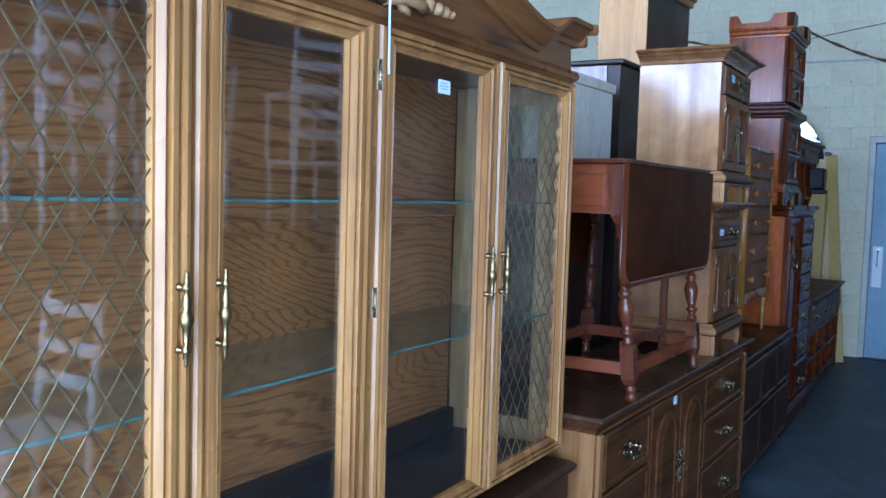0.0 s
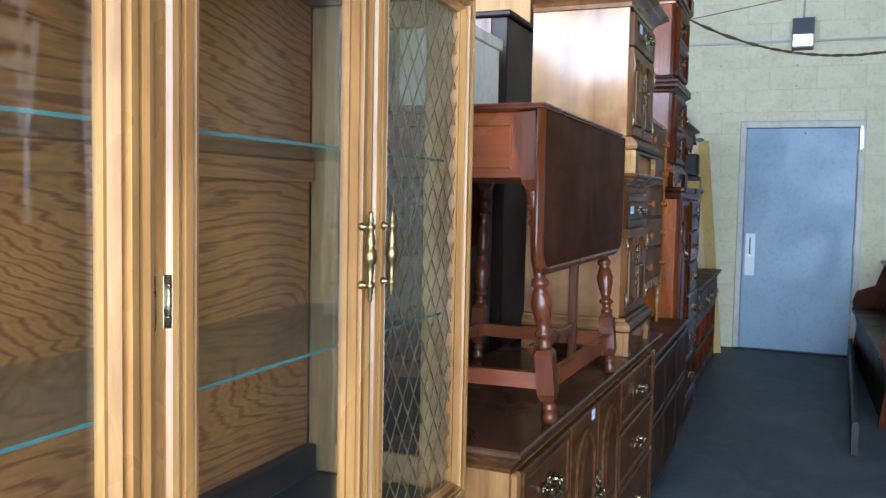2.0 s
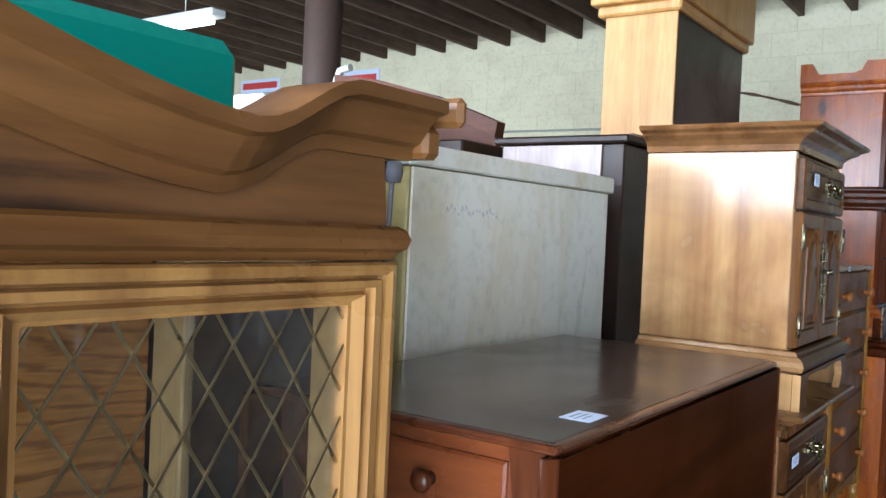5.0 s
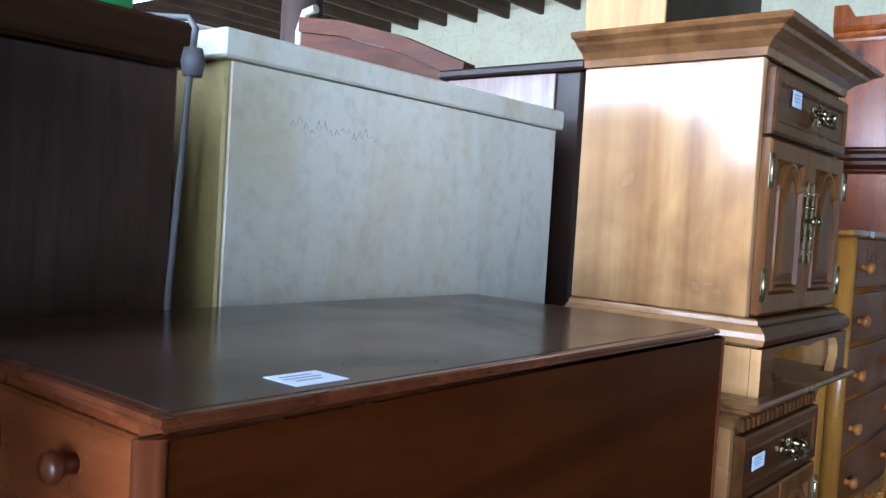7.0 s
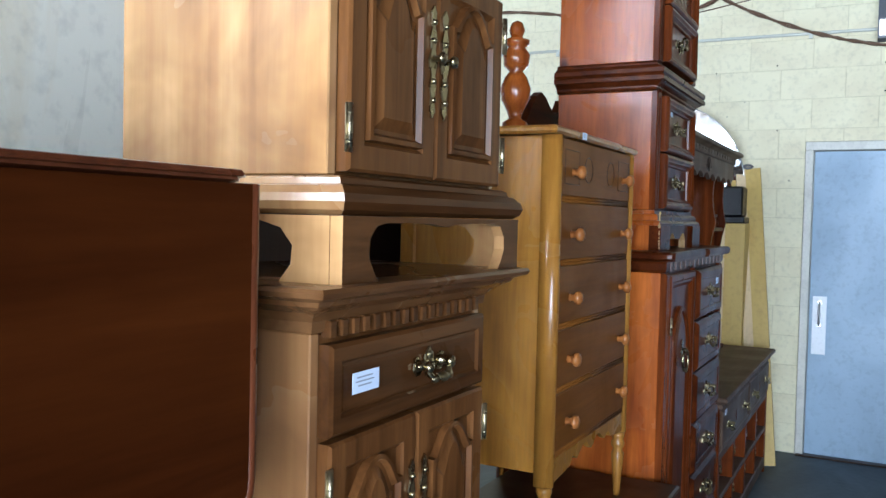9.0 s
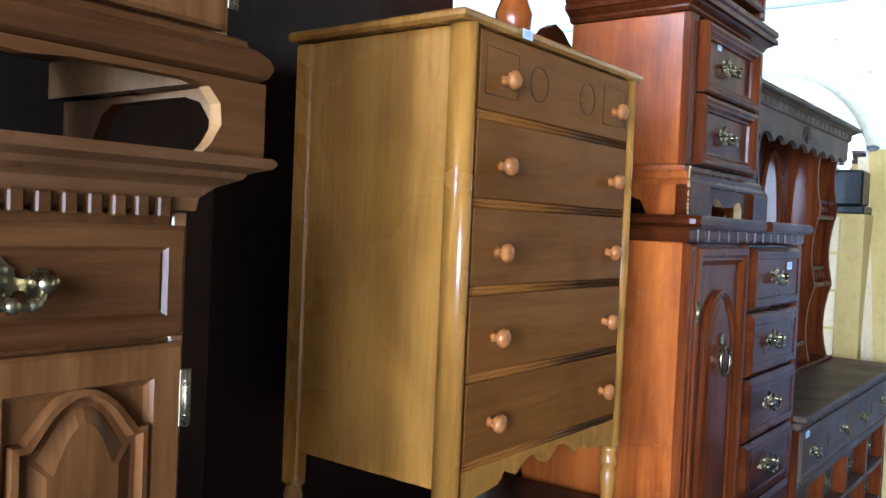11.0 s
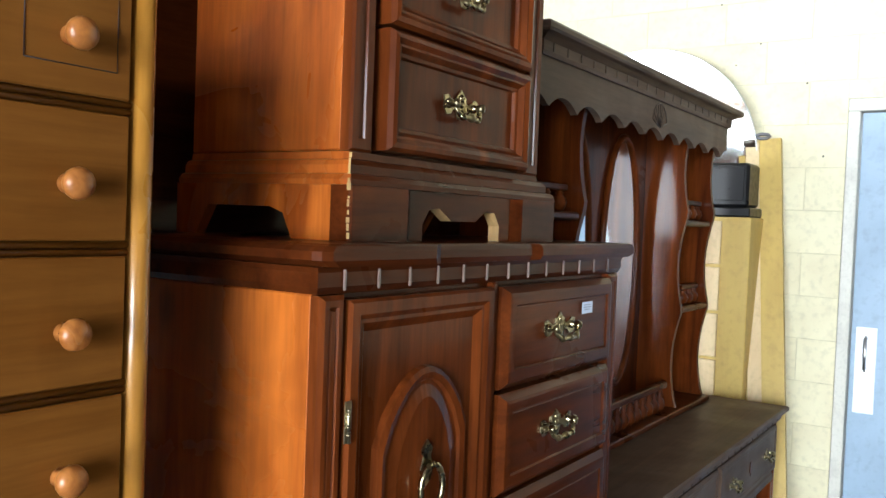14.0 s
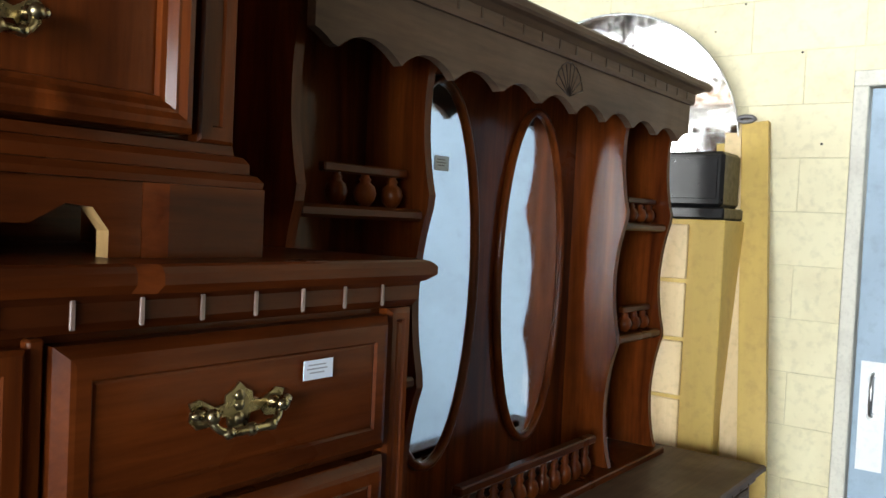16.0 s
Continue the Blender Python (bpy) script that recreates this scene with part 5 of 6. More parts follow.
def bedside(z):
    th = thing("bedside_chest", (UX, UY0, z), "stained pine bedside chest with two framed drawers on the door chest", "bedside chest", "stacked bedside chests")
    xb, h = -1.2, 0.605
    zt = z + h
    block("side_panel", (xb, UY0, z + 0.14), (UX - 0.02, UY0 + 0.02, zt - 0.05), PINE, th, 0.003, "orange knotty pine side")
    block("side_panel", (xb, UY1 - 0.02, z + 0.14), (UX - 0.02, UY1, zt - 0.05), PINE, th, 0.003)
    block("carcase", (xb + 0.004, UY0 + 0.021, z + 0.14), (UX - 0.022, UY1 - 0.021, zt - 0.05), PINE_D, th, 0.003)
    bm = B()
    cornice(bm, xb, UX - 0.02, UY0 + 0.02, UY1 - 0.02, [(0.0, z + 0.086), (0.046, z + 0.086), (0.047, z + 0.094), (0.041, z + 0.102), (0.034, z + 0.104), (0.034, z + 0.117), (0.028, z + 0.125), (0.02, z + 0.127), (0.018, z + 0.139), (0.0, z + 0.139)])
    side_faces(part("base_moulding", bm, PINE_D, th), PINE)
    bm = B()
    ya, yb = UY0 - 0.03, UY1 + 0.03
    m = (ya + yb) / 2
    pts = [(m - 0.17, z), (m - 0.13, z), (m - 0.13, z + 0.03), (m - 0.11, z + 0.055), (m - 0.08, z + 0.058), (m - 0.04, z + 0.036), (m + 0.04, z + 0.036), (m + 0.08, z + 0.058), (m + 0.11, z + 0.055), (m + 0.13, z + 0.03), (m + 0.13, z), (m + 0.17, z), (m + 0.17, z + 0.0855), (m - 0.17, z + 0.0855)]
    slab(bm, pts, "x", UX - 0.01, UX + 0.014)
    front = part("plinth_front", bm, PINE_D, th, "shaped plinth with raw cut edges")
    front.data.materials.append(OAK_IN)
    for p in front.data.polygons:
        if abs(p.normal.x) < 0.1 and 0.3 < abs(p.normal.y) and len(p.vertices) == 4:
            p.material_index = 1
    for s, y in ((1, ya), (-1, yb)):
        bm = B()
        plan = [(UX - 0.01, y), (UX + 0.026, y), (UX + 0.03, y + s * 0.004), (UX + 0.03, m - s * 0.195), (UX + 0.015, m - s * 0.1705), (UX - 0.01, m - s * 0.1705)]
        skin(bm, [[(px, py, zz) for px, py in plan] for zz in (z, z + 0.0855)])
        part("plinth_block", bm, PINE_D, th, "projecting plinth end with a chipped corner")
    for y in (ya, yb - 0.02):
        side = [(xb, z), (xb + 0.05, z), (xb + 0.08, z + 0.05), (UX - 0.14, z + 0.05), (UX - 0.11, z + 0.04), (UX - 0.09, z), (UX - 0.0105, z), (UX - 0.0105, z + 0.0855), (xb, z + 0.0855)]
        bm = B()
        skin(bm, [[(x, y, zz) for x, zz in side], [(x, y + 0.02, zz) for x, zz in side]])
        part("plinth_side", bm, PINE, th, "worn orange plinth side")
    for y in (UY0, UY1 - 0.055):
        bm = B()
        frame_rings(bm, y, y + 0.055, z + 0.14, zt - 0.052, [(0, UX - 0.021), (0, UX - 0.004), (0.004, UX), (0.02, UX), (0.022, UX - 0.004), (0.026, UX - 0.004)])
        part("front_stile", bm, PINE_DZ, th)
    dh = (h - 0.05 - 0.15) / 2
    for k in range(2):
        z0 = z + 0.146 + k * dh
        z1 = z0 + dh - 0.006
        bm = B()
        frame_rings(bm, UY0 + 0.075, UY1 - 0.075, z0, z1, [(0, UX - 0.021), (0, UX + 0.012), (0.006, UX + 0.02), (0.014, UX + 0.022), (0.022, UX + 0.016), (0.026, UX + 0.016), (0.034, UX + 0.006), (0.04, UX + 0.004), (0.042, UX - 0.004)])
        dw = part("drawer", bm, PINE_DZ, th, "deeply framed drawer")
        stamp("handle", BAIL, dw, (UX - 0.003, (UY0 + UY1) / 2, (z0 + z1) / 2), "pewter bail pull")
    bm = B()
    cornice(bm, xb, UX - 0.02, UY0, UY1, [(-0.001, zt - 0.05), (0.012, zt - 0.05), (0.02, zt - 0.042), (0.02, zt - 0.036), (0.036, zt - 0.026), (0.04, zt - 0.022), (0.05, zt - 0.02), (0.05, zt - 0.006), (0.044, zt), (-0.001, zt)])
    rbox(bm, (xb, UY0 + 0.0015, zt - 0.049), (UX - 0.0215, UY1 - 0.0015, zt), 0.001)
    part("top", bm, PINE_D, th, "stepped cornice top")
    return th


lower_chest = bedside(PZ)
rng = random.Random(21)
for k in range(11):
    z = PZ + 0.004 + k * 0.0122
    bm = B()
    rbox(bm, (UX + 0.0245 - rng.uniform(0.0, 0.003), UY0 - 0.0306, z), (UX + 0.0272 + rng.uniform(0.0, 0.003), UY0 - 0.0296, z + rng.uniform(0.003, 0.013)), 0.0003)
    part("chipped_edge", bm, OAK_IN, lower_chest, "raw pale chip on the worn corner")
copy_thing(lower_chest, pose(UX, UY1, PZ + 1.2105, 180, 0, 0))["label"] = "stained pine bedside chest stacked upside down on another"
price_tag("price_sticker", (UX - 0.0035, 6.19, 1.955), 0.03, 0.03)


# ---- dusty dresser with mirrored hutch ----
QX, QY0, QY1, QZ = -0.75, 6.93, 8.64, 0.775
dusty = thing("dusty_dresser", (QX, QY0, 0), "long dusty pine dresser with open lower bays", "dresser")
block("carcase", (-1.24, QY0 + 0.02, 0.08), (QX - 0.12, QY1 - 0.02, QZ - 0.06), PINE_D, dusty, 0.003)
for y in (QY0, QY1 - 0.022):
    block("end_panel", (-1.24, y, 0.0), (QX - 0.002, y + 0.022, QZ - 0.06), PINE_DZ, dusty, 0.003)
bm = B()
cornice(bm, -1.25, QX, QY0, QY1, [(-0.01, QZ - 0.058), (0.006, QZ - 0.058), (0.012, QZ - 0.05), (0.012, QZ - 0.034), (0.03, QZ - 0.024), (0.036, QZ - 0.018), (0.036, QZ - 0.006), (0.03, QZ), (-0.01, QZ)])
rbox(bm, (-1.25, QY0 + 0.009, QZ - 0.03), (QX - 0.009, QY1 - 0.009, QZ), 0.001)
part("dresser_top", bm, DUSTY, dusty, "dusty dark top")
for k in range(21):
    y = QY0 + 0.06 + k * 0.079
    block("dentil_groove", (QX + 0.0125, y, QZ - 0.05), (QX + 0.015, y + 0.006, QZ - 0.036), BASEWOOD, dusty, 0.0005)
for y0, y1 in ((QY0 + 0.03, 7.78), (7.8, QY1 - 0.03)):
    bm = B()
    frame_rings(bm, y0, y1, 0.52, 0.705, [(0, QX - 0.119), (0, QX), (0.008, QX + 0.008), (0.02, QX + 0.008), (0.024, QX + 0.005)])
    dw = part("drawer", bm, DUSTY, dusty, "wide dusty drawer")
    for f in (0.2, 0.8):
        stamp("handle", BAIL_SMALL, dw, (QX + 0.006, y0 + (y1 - y0) * f, 0.612), "pewter bail pull")
    bm = B()
    slab(bm, [(y0 + (y1 - y0) * 0.5 + 0.022 * math.sin(q * math.pi / 5) * (1 if q % 2 else 0.75), 0.615 + 0.03 * math.cos(q * math.pi / 5) * (1 if q % 2 else 0.75)) for q in range(10)], "x", QX + 0.0055, QX + 0.008)
    part("carved_shell", bm, PINE_D, dw, "small carved shell")
block("rail", (QX - 0.118, QY0 + 0.024, 0.47), (QX - 0.002, QY1 - 0.024, 0.508), DUSTY, dusty, 0.006)
block("rail", (QX - 0.118, QY0 + 0.024, 0.27), (QX - 0.002, QY1 - 0.024, 0.295), DUSTY, dusty, 0.006)
block("rail", (QX - 0.118, QY0 + 0.024, 0.03), (QX - 0.002, QY1 - 0.024, 0.1), DUSTY, dusty, 0.006)
for k in range(5):
    y = QY0 + 0.024 + k * 0.409
    for z0, z1 in ((0.296, 0.469), (0.101, 0.269)):
        block("bay_post", (QX - 0.1, y, z0), (QX - 0.004, y + 0.03, z1), PINE_DZ, dusty, 0.003, "dark pine divider")
        if k < 4:
            bm = B()
            frame_rings(bm, y + 0.04, y + 0.4, z0 + 0.012, z1 - 0.012, [(0, QX - 0.119), (0, QX - 0.06), (0.008, QX - 0.054), (0.02, QX - 0.054), (0.024, QX - 0.058)])
            dw = part("drawer", bm, DUSTY, dusty, "recessed small drawer")
            stamp("handle", BAIL_SMALL, dw, (QX - 0.057, y + 0.22, (z0 + z1) / 2), "pewter bail pull")
price_tag("price_sticker", (QX + 0.0085, 7.03, 0.69), 0.05, 0.024)

hutch = thing("mirror_hutch", (-1.02, 6.89, QZ), "dark pine dresser hutch with two oval mirrors and small shelves", "mirror hutch")
VX, VY0, VY1 = -0.985, 6.865, 8.55
block("bottom_board", (-1.2, VY0, QZ), (-1.01, VY1 + 0.01, QZ + 0.022), PINE_D, hutch, 0.004)
# back board with two oval openings
OV = ((7.487, 1.38, 0.163, 0.452), (7.942, 1.365, 0.16, 0.448))


def oval(c, grow, n=40):
    y, z, a, b = c
    return [(y + (a + grow) * math.cos(2 * math.pi * k / n), z + (b + grow) * math.sin(2 * math.pi * k / n)) for k in range(n)]


block("back_board", (-1.215, VY0 + 0.01, QZ + 0.024), (-1.196, VY1 - 0.01, 1.946), PINE_DZ, hutch, 0.002)
for c in OV:
    bm = B()
    ring = oval(c, 0.0)
    slab(bm, ring, "x", -1.195, -1.19)
    mr = part("oval_mirror", bm, MIRROR, hutch, "oval mirror glass")
    bm = B()
    rings = []
    for k in range(41):
        a = 2 * math.pi * k / 40
        n = Vector((math.cos(a), math.sin(a) * 0.6)).normalized()
        y, z = c[0] + c[2] * math.cos(a), c[1] + c[3] * math.sin(a)
        rings.append([(-1.195, y, z), (-1.182, y, z), (-1.176, y + 0.01 * n.x, z + 0.01 * n.y), (-1.182, y + 0.02 * n.x, z + 0.02 * n.y), (-1.195, y + 0.022 * n.x, z + 0.022 * n.y)])
    skin(bm, rings, caps=False, smooth=True)
    part("oval_frame", bm, PINE_DZ, mr, "polished dark oval moulding")


def wavy(phase=0.0, n=40, z0=QZ + 0.023, z1=1.926):
    """Front edge of a shaped upright."""
    pts = []
    for k in range(n + 1):
        u = k / n
        z = z0 + (z1 - z0) * u
        pts.append((-1.035 - 0.03 * abs(math.sin(math.pi * u * 3.0 + phase)) ** 0.8 + 0.03 * u, z))
    return pts


for y in (VY0 + 0.005, 7.235, 8.185, VY1 - 0.027):
    bm = B()
    edge = wavy()
    prof = [(-1.195, QZ + 0.023), *edge, (-1.195, 1.926)]
    skin(bm, [[(x, y, z) for x, z in prof], [(x, y + 0.022, z) for x, z in prof]])
    part("shaped_upright", bm, PINE_DZ, hutch, "upright with a wavy front edge")
for y0, y1 in ((VY0 + 0.028, 7.234), (8.208, VY1 - 0.028)):
    for z in (1.505, 1.165):
        bm = B()
        rbox(bm, (-1.195, y0, z), (-1.03, y1, z + 0.024), 0.006)
        sf = part("small_shelf", bm, PINE_D, hutch)
        bm = B()
        rbox(bm, (-1.085, y0 + 0.09, z + 0.085), (-1.065, y1 - 0.012, z + 0.103), 0.003)
        part("gallery_rail", bm, PINE_D, sf)
        for k in range(3):
            bm = B()
            y = y0 + 0.13 + k * (y1 - y0 - 0.18) / 2
            lathe(bm, [(0.008, 0.0), (0.019, 0.012), (0.023, 0.026), (0.019, 0.04), (0.009, 0.048), (0.013, 0.053), (0.007, 0.058), (0.009, 0.062)], (-1.075, y, z + 0.0235), "z", 12)
            part("spindle", bm, PINE_DZ, sf, "turned bulb spindle")
bm = B()
rbox(bm, (-1.075, 7.44, 0.885), (-1.045, 8.12, 0.908), 0.004)
rail = part("front_rail", bm, PINE_D, hutch, "low front rail")
for k in range(11):
    bm = B()
    lathe(bm, [(0.007, 0.0), (0.018, 0.014), (0.02, 0.03), (0.016, 0.046), (0.008, 0.056), (0.013, 0.064), (0.008, 0.072), (0.01, 0.087)], (-1.06, 7.48 + k * 0.06, QZ + 0.0225), "z", 12)
    part("spindle", bm, PINE_DZ, rail, "turned bulb spindle")
# scalloped valance with dentil cornice and a carved shell
bm = B()
edge = []
n = 120
for k in range(n + 1):
    u = k / n
    y = VY0 + (VY1 - VY0) * u
    w = abs(y - 7.69)
    edge.append((y, 1.788 + 0.036 * abs(math.sin(math.pi * (w / 0.172 + 0.5))) ** 0.75))
slab(bm, edge + [(VY1, 1.928), (VY0, 1.928)], "x", VX - 0.02, VX)
part("scalloped_valance", bm, DUSTY, hutch, "dusty scalloped valance")
block("roof_board", (-1.215, VY0, 1.929), (VX - 0.001, VY1, 1.946), PINE_D, hutch, 0.002)
bm = B()
cornice(bm, -1.215, VX, VY0, VY1, [(-0.001, 1.916), (0.008, 1.916), (0.012, 1.926), (0.012, 1.951), (0.03, 1.961), (0.045, 1.965), (0.05, 1.971), (0.05, 1.983), (0.042, 1.991), (-0.001, 1.991)])
part("cornice", bm, DUSTY, hutch)
for k in range(20):
    y = VY0 + 0.04 + k * 0.083
    block("dentil_groove", (VX + 0.0125, y, 1.928), (VX + 0.0145, y + 0.007, 1.95), BASEWOOD, hutch, 0.0005)
bm = B()
for k in range(9):
    a = math.pi * (0.08 + 0.84 * k / 8)
    tip = (7.735 + 0.07 * math.cos(a), 1.832 + 0.075 * math.sin(a))
    tube(bm, [(VX + 0.0005, 7.735, 1.828), (VX + 0.0005, *tip)], 0.0016, 4)
tube(bm, [(VX + 0.0005, 7.735 + 0.07 * math.cos(math.pi * (0.08 + 0.84 * k / 24)), 1.832 + 0.075 * math.sin(math.pi * (0.08 + 0.84 * k / 24)) + 0.004 * abs(math.sin(k))) for k in range(25)], 0.0016, 4)
part("carved_shell", bm, DARKBROWN, hutch, "incised fan shell")

price_tag("price_sticker", (-1.1895, 7.5, 1.645), 0.055, 0.035)

# ---- arched mirror, boards and boxes against the end wall ----
mir = thing("arched_mirror", (-1.5, 9.12, 0.8), "large frameless round-topped mirror leaning on the end wall", "mirror")


def disc(cx, cz, r, z0, n=40):
    pts = [(cx + r, z0)]
    pts += [(cx + r * math.cos(math.pi * k / n), cz + r * math.sin(math.pi * k / n)) for k in range(n + 1)]
    return pts + [(cx - r, z0)]


bm = B()
slab(bm, disc(-1.565, 1.838, 0.56, 0.8), "y", 9.13, 9.136)
part("mirror_glass", bm, MIRROR, mir, "silvered glass with a bevelled rim")
bm = B()
tube(bm, [(x, 9.13, z) for x, z in disc(-1.565, 1.838, 0.559, 0.8)], 0.004, 6)
part("bevelled_rim", bm, STEEL, mir)
bm = B()
slab(bm, disc(-1.565, 1.838, 0.55, 0.8), "y", 9.1365, 9.15)
part("backing", bm, DARKBROWN, mir)
bm = B()
rbox(bm, (-2.2, 9.0, 0.0), (-1.3, 9.195, 0.799), 0.004)
single("mirror_stand", bm, PINE_D, "dark low cabinet carrying the arched mirror", "cabinet")

yc = thing("narrow_chest", (-1.1, 8.98, 0), "narrow yellowed chest with pale drawer fronts beside the dresser", "chest")
block("body", (-1.26, 8.84, 0.0), (-0.945, 9.08, 1.555), YELLOW, yc, 0.004, "yellowed board side")
for k in range(7):
    z0 = 0.08 + k * 0.21
    block("drawer_edge", (-1.25, 8.825, z0), (-1.07, 8.839, z0 + 0.195), YELLOW_PALE, yc, 0.003, "pale drawer front")
# Upper part of this black box stands for a dark mirror reflection.
spk = thing("loudspeaker", (-1.1, 8.96, 1.556), "black box on the narrow chest, upper part a dark mirror reflection", "loudspeaker")
block("base", (-1.24, 8.85, 1.557), (-0.955, 9.07, 1.6), BLACK, spk, 0.006)
block("body", (-1.22, 8.87, 1.601), (-0.97, 9.06, 1.8), BLACK, spk, 0.012)
block("grille", (-1.2, 8.864, 1.63), (-0.99, 8.8695, 1.78), BLACK, spk, 0.003)

for (ax, ay), (bx, by, bz), w, t, mat, lab in (((-0.745, 8.74), (-0.955, 9.16, 1.93), 0.1, 0.03, YELLOW, "tall yellow board leaning on the block wall"), ((-0.822, 8.74), (-1.032, 9.15, 1.92), 0.06, 0.028, YELLOW_PALE, "tall pale raw-edged board leaning on the block wall"), ((-0.87, 8.78), (-1.08, 9.165, 1.9), 0.03, 0.05, YELLOW, "thin yellow batten leaning on the block wall")):
    bm = B()
    board(bm, (ax, ay, 0.012), (bx, by, bz), w, t)
    single("leaning_board", bm, mat, lab, "board", "boards leaning on the wall")
bm = B()
tube(bm, [(-0.985 + 0.03 * math.cos(k * 0.9), 9.14 + 0.01 * math.sin(k), 1.945 + 0.012 * math.sin(k * 0.9)) for k in range(12)], 0.008, 6)
single("frayed_strap", bm, STRAP, "grey strap looped over the leaning boards", "strap")

# bench on the other side of the aisle
bench = thing("wooden_bench", (0.6, 7.8, 0), "dark panelled wooden bench with a sloping back", "bench")
bm = B()
skin(bm, [[(0.42, y, 0.43), (0.42, y, 0.46), (0.78, y, 0.455), (0.78, y, 0.425)] for y in (6.62, 9.12)])
part("seat", bm, BASEWOOD, bench, "worn dark seat")
bm = B()
skin(bm, [[(0.66, y, 0.465), (0.75, y, 0.87), (0.79, y, 0.86), (0.7, y, 0.455)] for y in (6.62, 9.12)])
part("backrest", bm, BASEWOOD, bench)
for k in range(4):
    y = 6.7 + k * 0.6
    bm = B()
    skin(bm, [[(0.671, yy, 0.53), (0.736, yy, 0.82), (0.745, yy, 0.818), (0.68, yy, 0.528)] for yy in (y, y + 0.5)])
    part("back_panel", bm, DARKBROWN, bench, "framed back panel")
bm = B()
rbox(bm, (0.63, 6.62, 0.862), (0.8, 9.12, 0.885), 0.006)
part("top_rail", bm, BASEWOOD, bench)
for y in (6.575, 9.125):
    bm = B()
    side = [(0.43, 0.0), (0.8, 0.0), (0.8, 0.9), (0.68, 0.9), (0.6, 0.66), (0.45, 0.6), (0.42, 0.5), (0.47, 0.3)]
    skin(bm, [[(x, y, z) for x, z in side], [(x, y + 0.04, z) for x, z in side]])
    part("end_panel", bm, PINE_D, bench, "red-brown shaped end")
block("front_board", (0.46, 6.63, 0.0), (0.49, 9.11, 0.42), BASEWOOD, bench, 0.004)
bench.location.x -= 0.05
bm = B()
skin(bm, [[(x0, y, 0.0), (x0, y, 0.17), (x0 + 0.014, y, 0.185), (x0 + 0.035, y, 0.18), (x0 + 0.035, y, 0.0)] for x0, y in ((0.19, 5.9), (0.35, 9.1))])
single("bed_rail", bm, DARKBROWN, "long dark wooden bed rail lying along the floor", "bed rail")

# ---- backs and sides of the furniture behind the front row ----
cream = thing("cream_cabinet", (-1.5, 3.6, 1.5), "cream painted cabinet with stained flat back on a dark cabinet", "cabinet")
block("body", (-1.72, 3.165, 1.502), (-1.284, 4.095, 1.96), CREAM_Y, cream, 0.004, "yellowed sides")
block("back_board", (-1.283, 3.172, 1.504), (-1.277, 4.09, 1.958), CREAM, cream, 0.001, "stained cream board")
bm = B()
rbox(bm, (-1.74, 3.15, 1.961), (-1.268, 4.11, 2.005), 0.004)
part("top_trim", bm, CREAM, cream, "cream top trim")
bm = B()
rnd = random.Random(5)
for k in range(15):
    y = 3.29 + 0.014 * k
    z = 1.872 + 0.006 * math.sin(k * 1.7)
    tube(bm, [(-1.2762, y, z), (-1.2762, y + 0.004, z + rnd.uniform(0.006, 0.014)), (-1.2762, y + 0.01, z + rnd.uniform(-0.004, 0.004))], 0.00045, 4)
part("pencil_marks", bm, INK, cream, "faint pencil scribble")
under = thing("dark_sideboard", (-1.5, 3.6, 0), "plain dark brown sideboard carrying the cream cabinet", "sideboard")
block("body", (-1.7, 3.17, 0.0), (-1.29, 4.09, 1.47), DARKBROWN, under, 0.004)
block("top", (-1.72, 3.16, 1.471), (-1.28, 4.1, 1.5), DARKBROWN, under, 0.005)
tan = thing("tan_drawer_front", (-1.25, 3.0, D1Z), "tan wooden drawer front propped behind the table", "drawer front")
block("panel", (-1.262, 2.62, D1Z), (-1.24, 3.42, 1.215), TANWOOD, tan, 0.004)
bm = B()
lathe(bm, [(0.012, 0), (0.009, 0.008), (0.016, 0.016), (0.018, 0.022), (0.012, 0.03), (0.001, 0.032)], (-1.24, 3.17, 1.02), "x", 14)
part("knob", bm, TANWOOD, tan, "round wooden knob")
bm = B()
hoop = [(-1.12 + s * w, 2.95, z) for s, w, z in ((-1, 0.06, D1Z + 0.001), (-1, 0.085, 1.06), (-1, 0.099, 1.15), (-1, 0.1, 1.23), (-1, 0.085, 1.31), (-1, 0.05, 1.35), (1, 0.0, 1.358), (1, 0.05, 1.35), (1, 0.085, 1.31), (1, 0.1, 1.23), (1, 0.099, 1.15), (1, 0.085, 1.06), (1, 0.06, D1Z + 0.001))]
tube(bm, hoop, 0.011, 10)
single("bentwood_hoop", bm, MAHOG_Z, "dark red bentwood hoop standing under the table", "bentwood hoop")
dark = thing("dark_cabinet", (-1.5, 2.7, 0), "very dark brown cabinet strapped at its corner", "cabinet")
block("body", (-1.72, 2.2, 0.0), (-1.285, 3.085, 1.93), UMBER, dark, 0.004)
block("top_trim", (-1.73, 2.19, 1.931), (-1.272, 3.1, 1.998), BASEWOOD, dark, 0.006, "worn brown top edge")
bm = B()
tube(bm, [(-1.262, 3.06, 1.2), (-1.262, 3.07, 1.6), (-1.26, 3.085, 1.9), (-1.264, 3.095, 1.99), (-1.29, 3.1, 2.008), (-1.36, 3.05, 2.009), (-1.4, 2.96, 2.01)], 0.005, 8)
lathe(bm, [(0.014, -0.02), (0.018, 0), (0.014, 0.02)], (-1.262, 3.092, 1.94), "z", 10)
single("webbing_strap", bm, STRAP, "grey webbing strap hung over the cabinet corner", "strap")
brown = thing("brown_cabinet", (-1.5, 4.4, 0), "tall dark brown cabinet with a sheen-toned side", "cabinet")
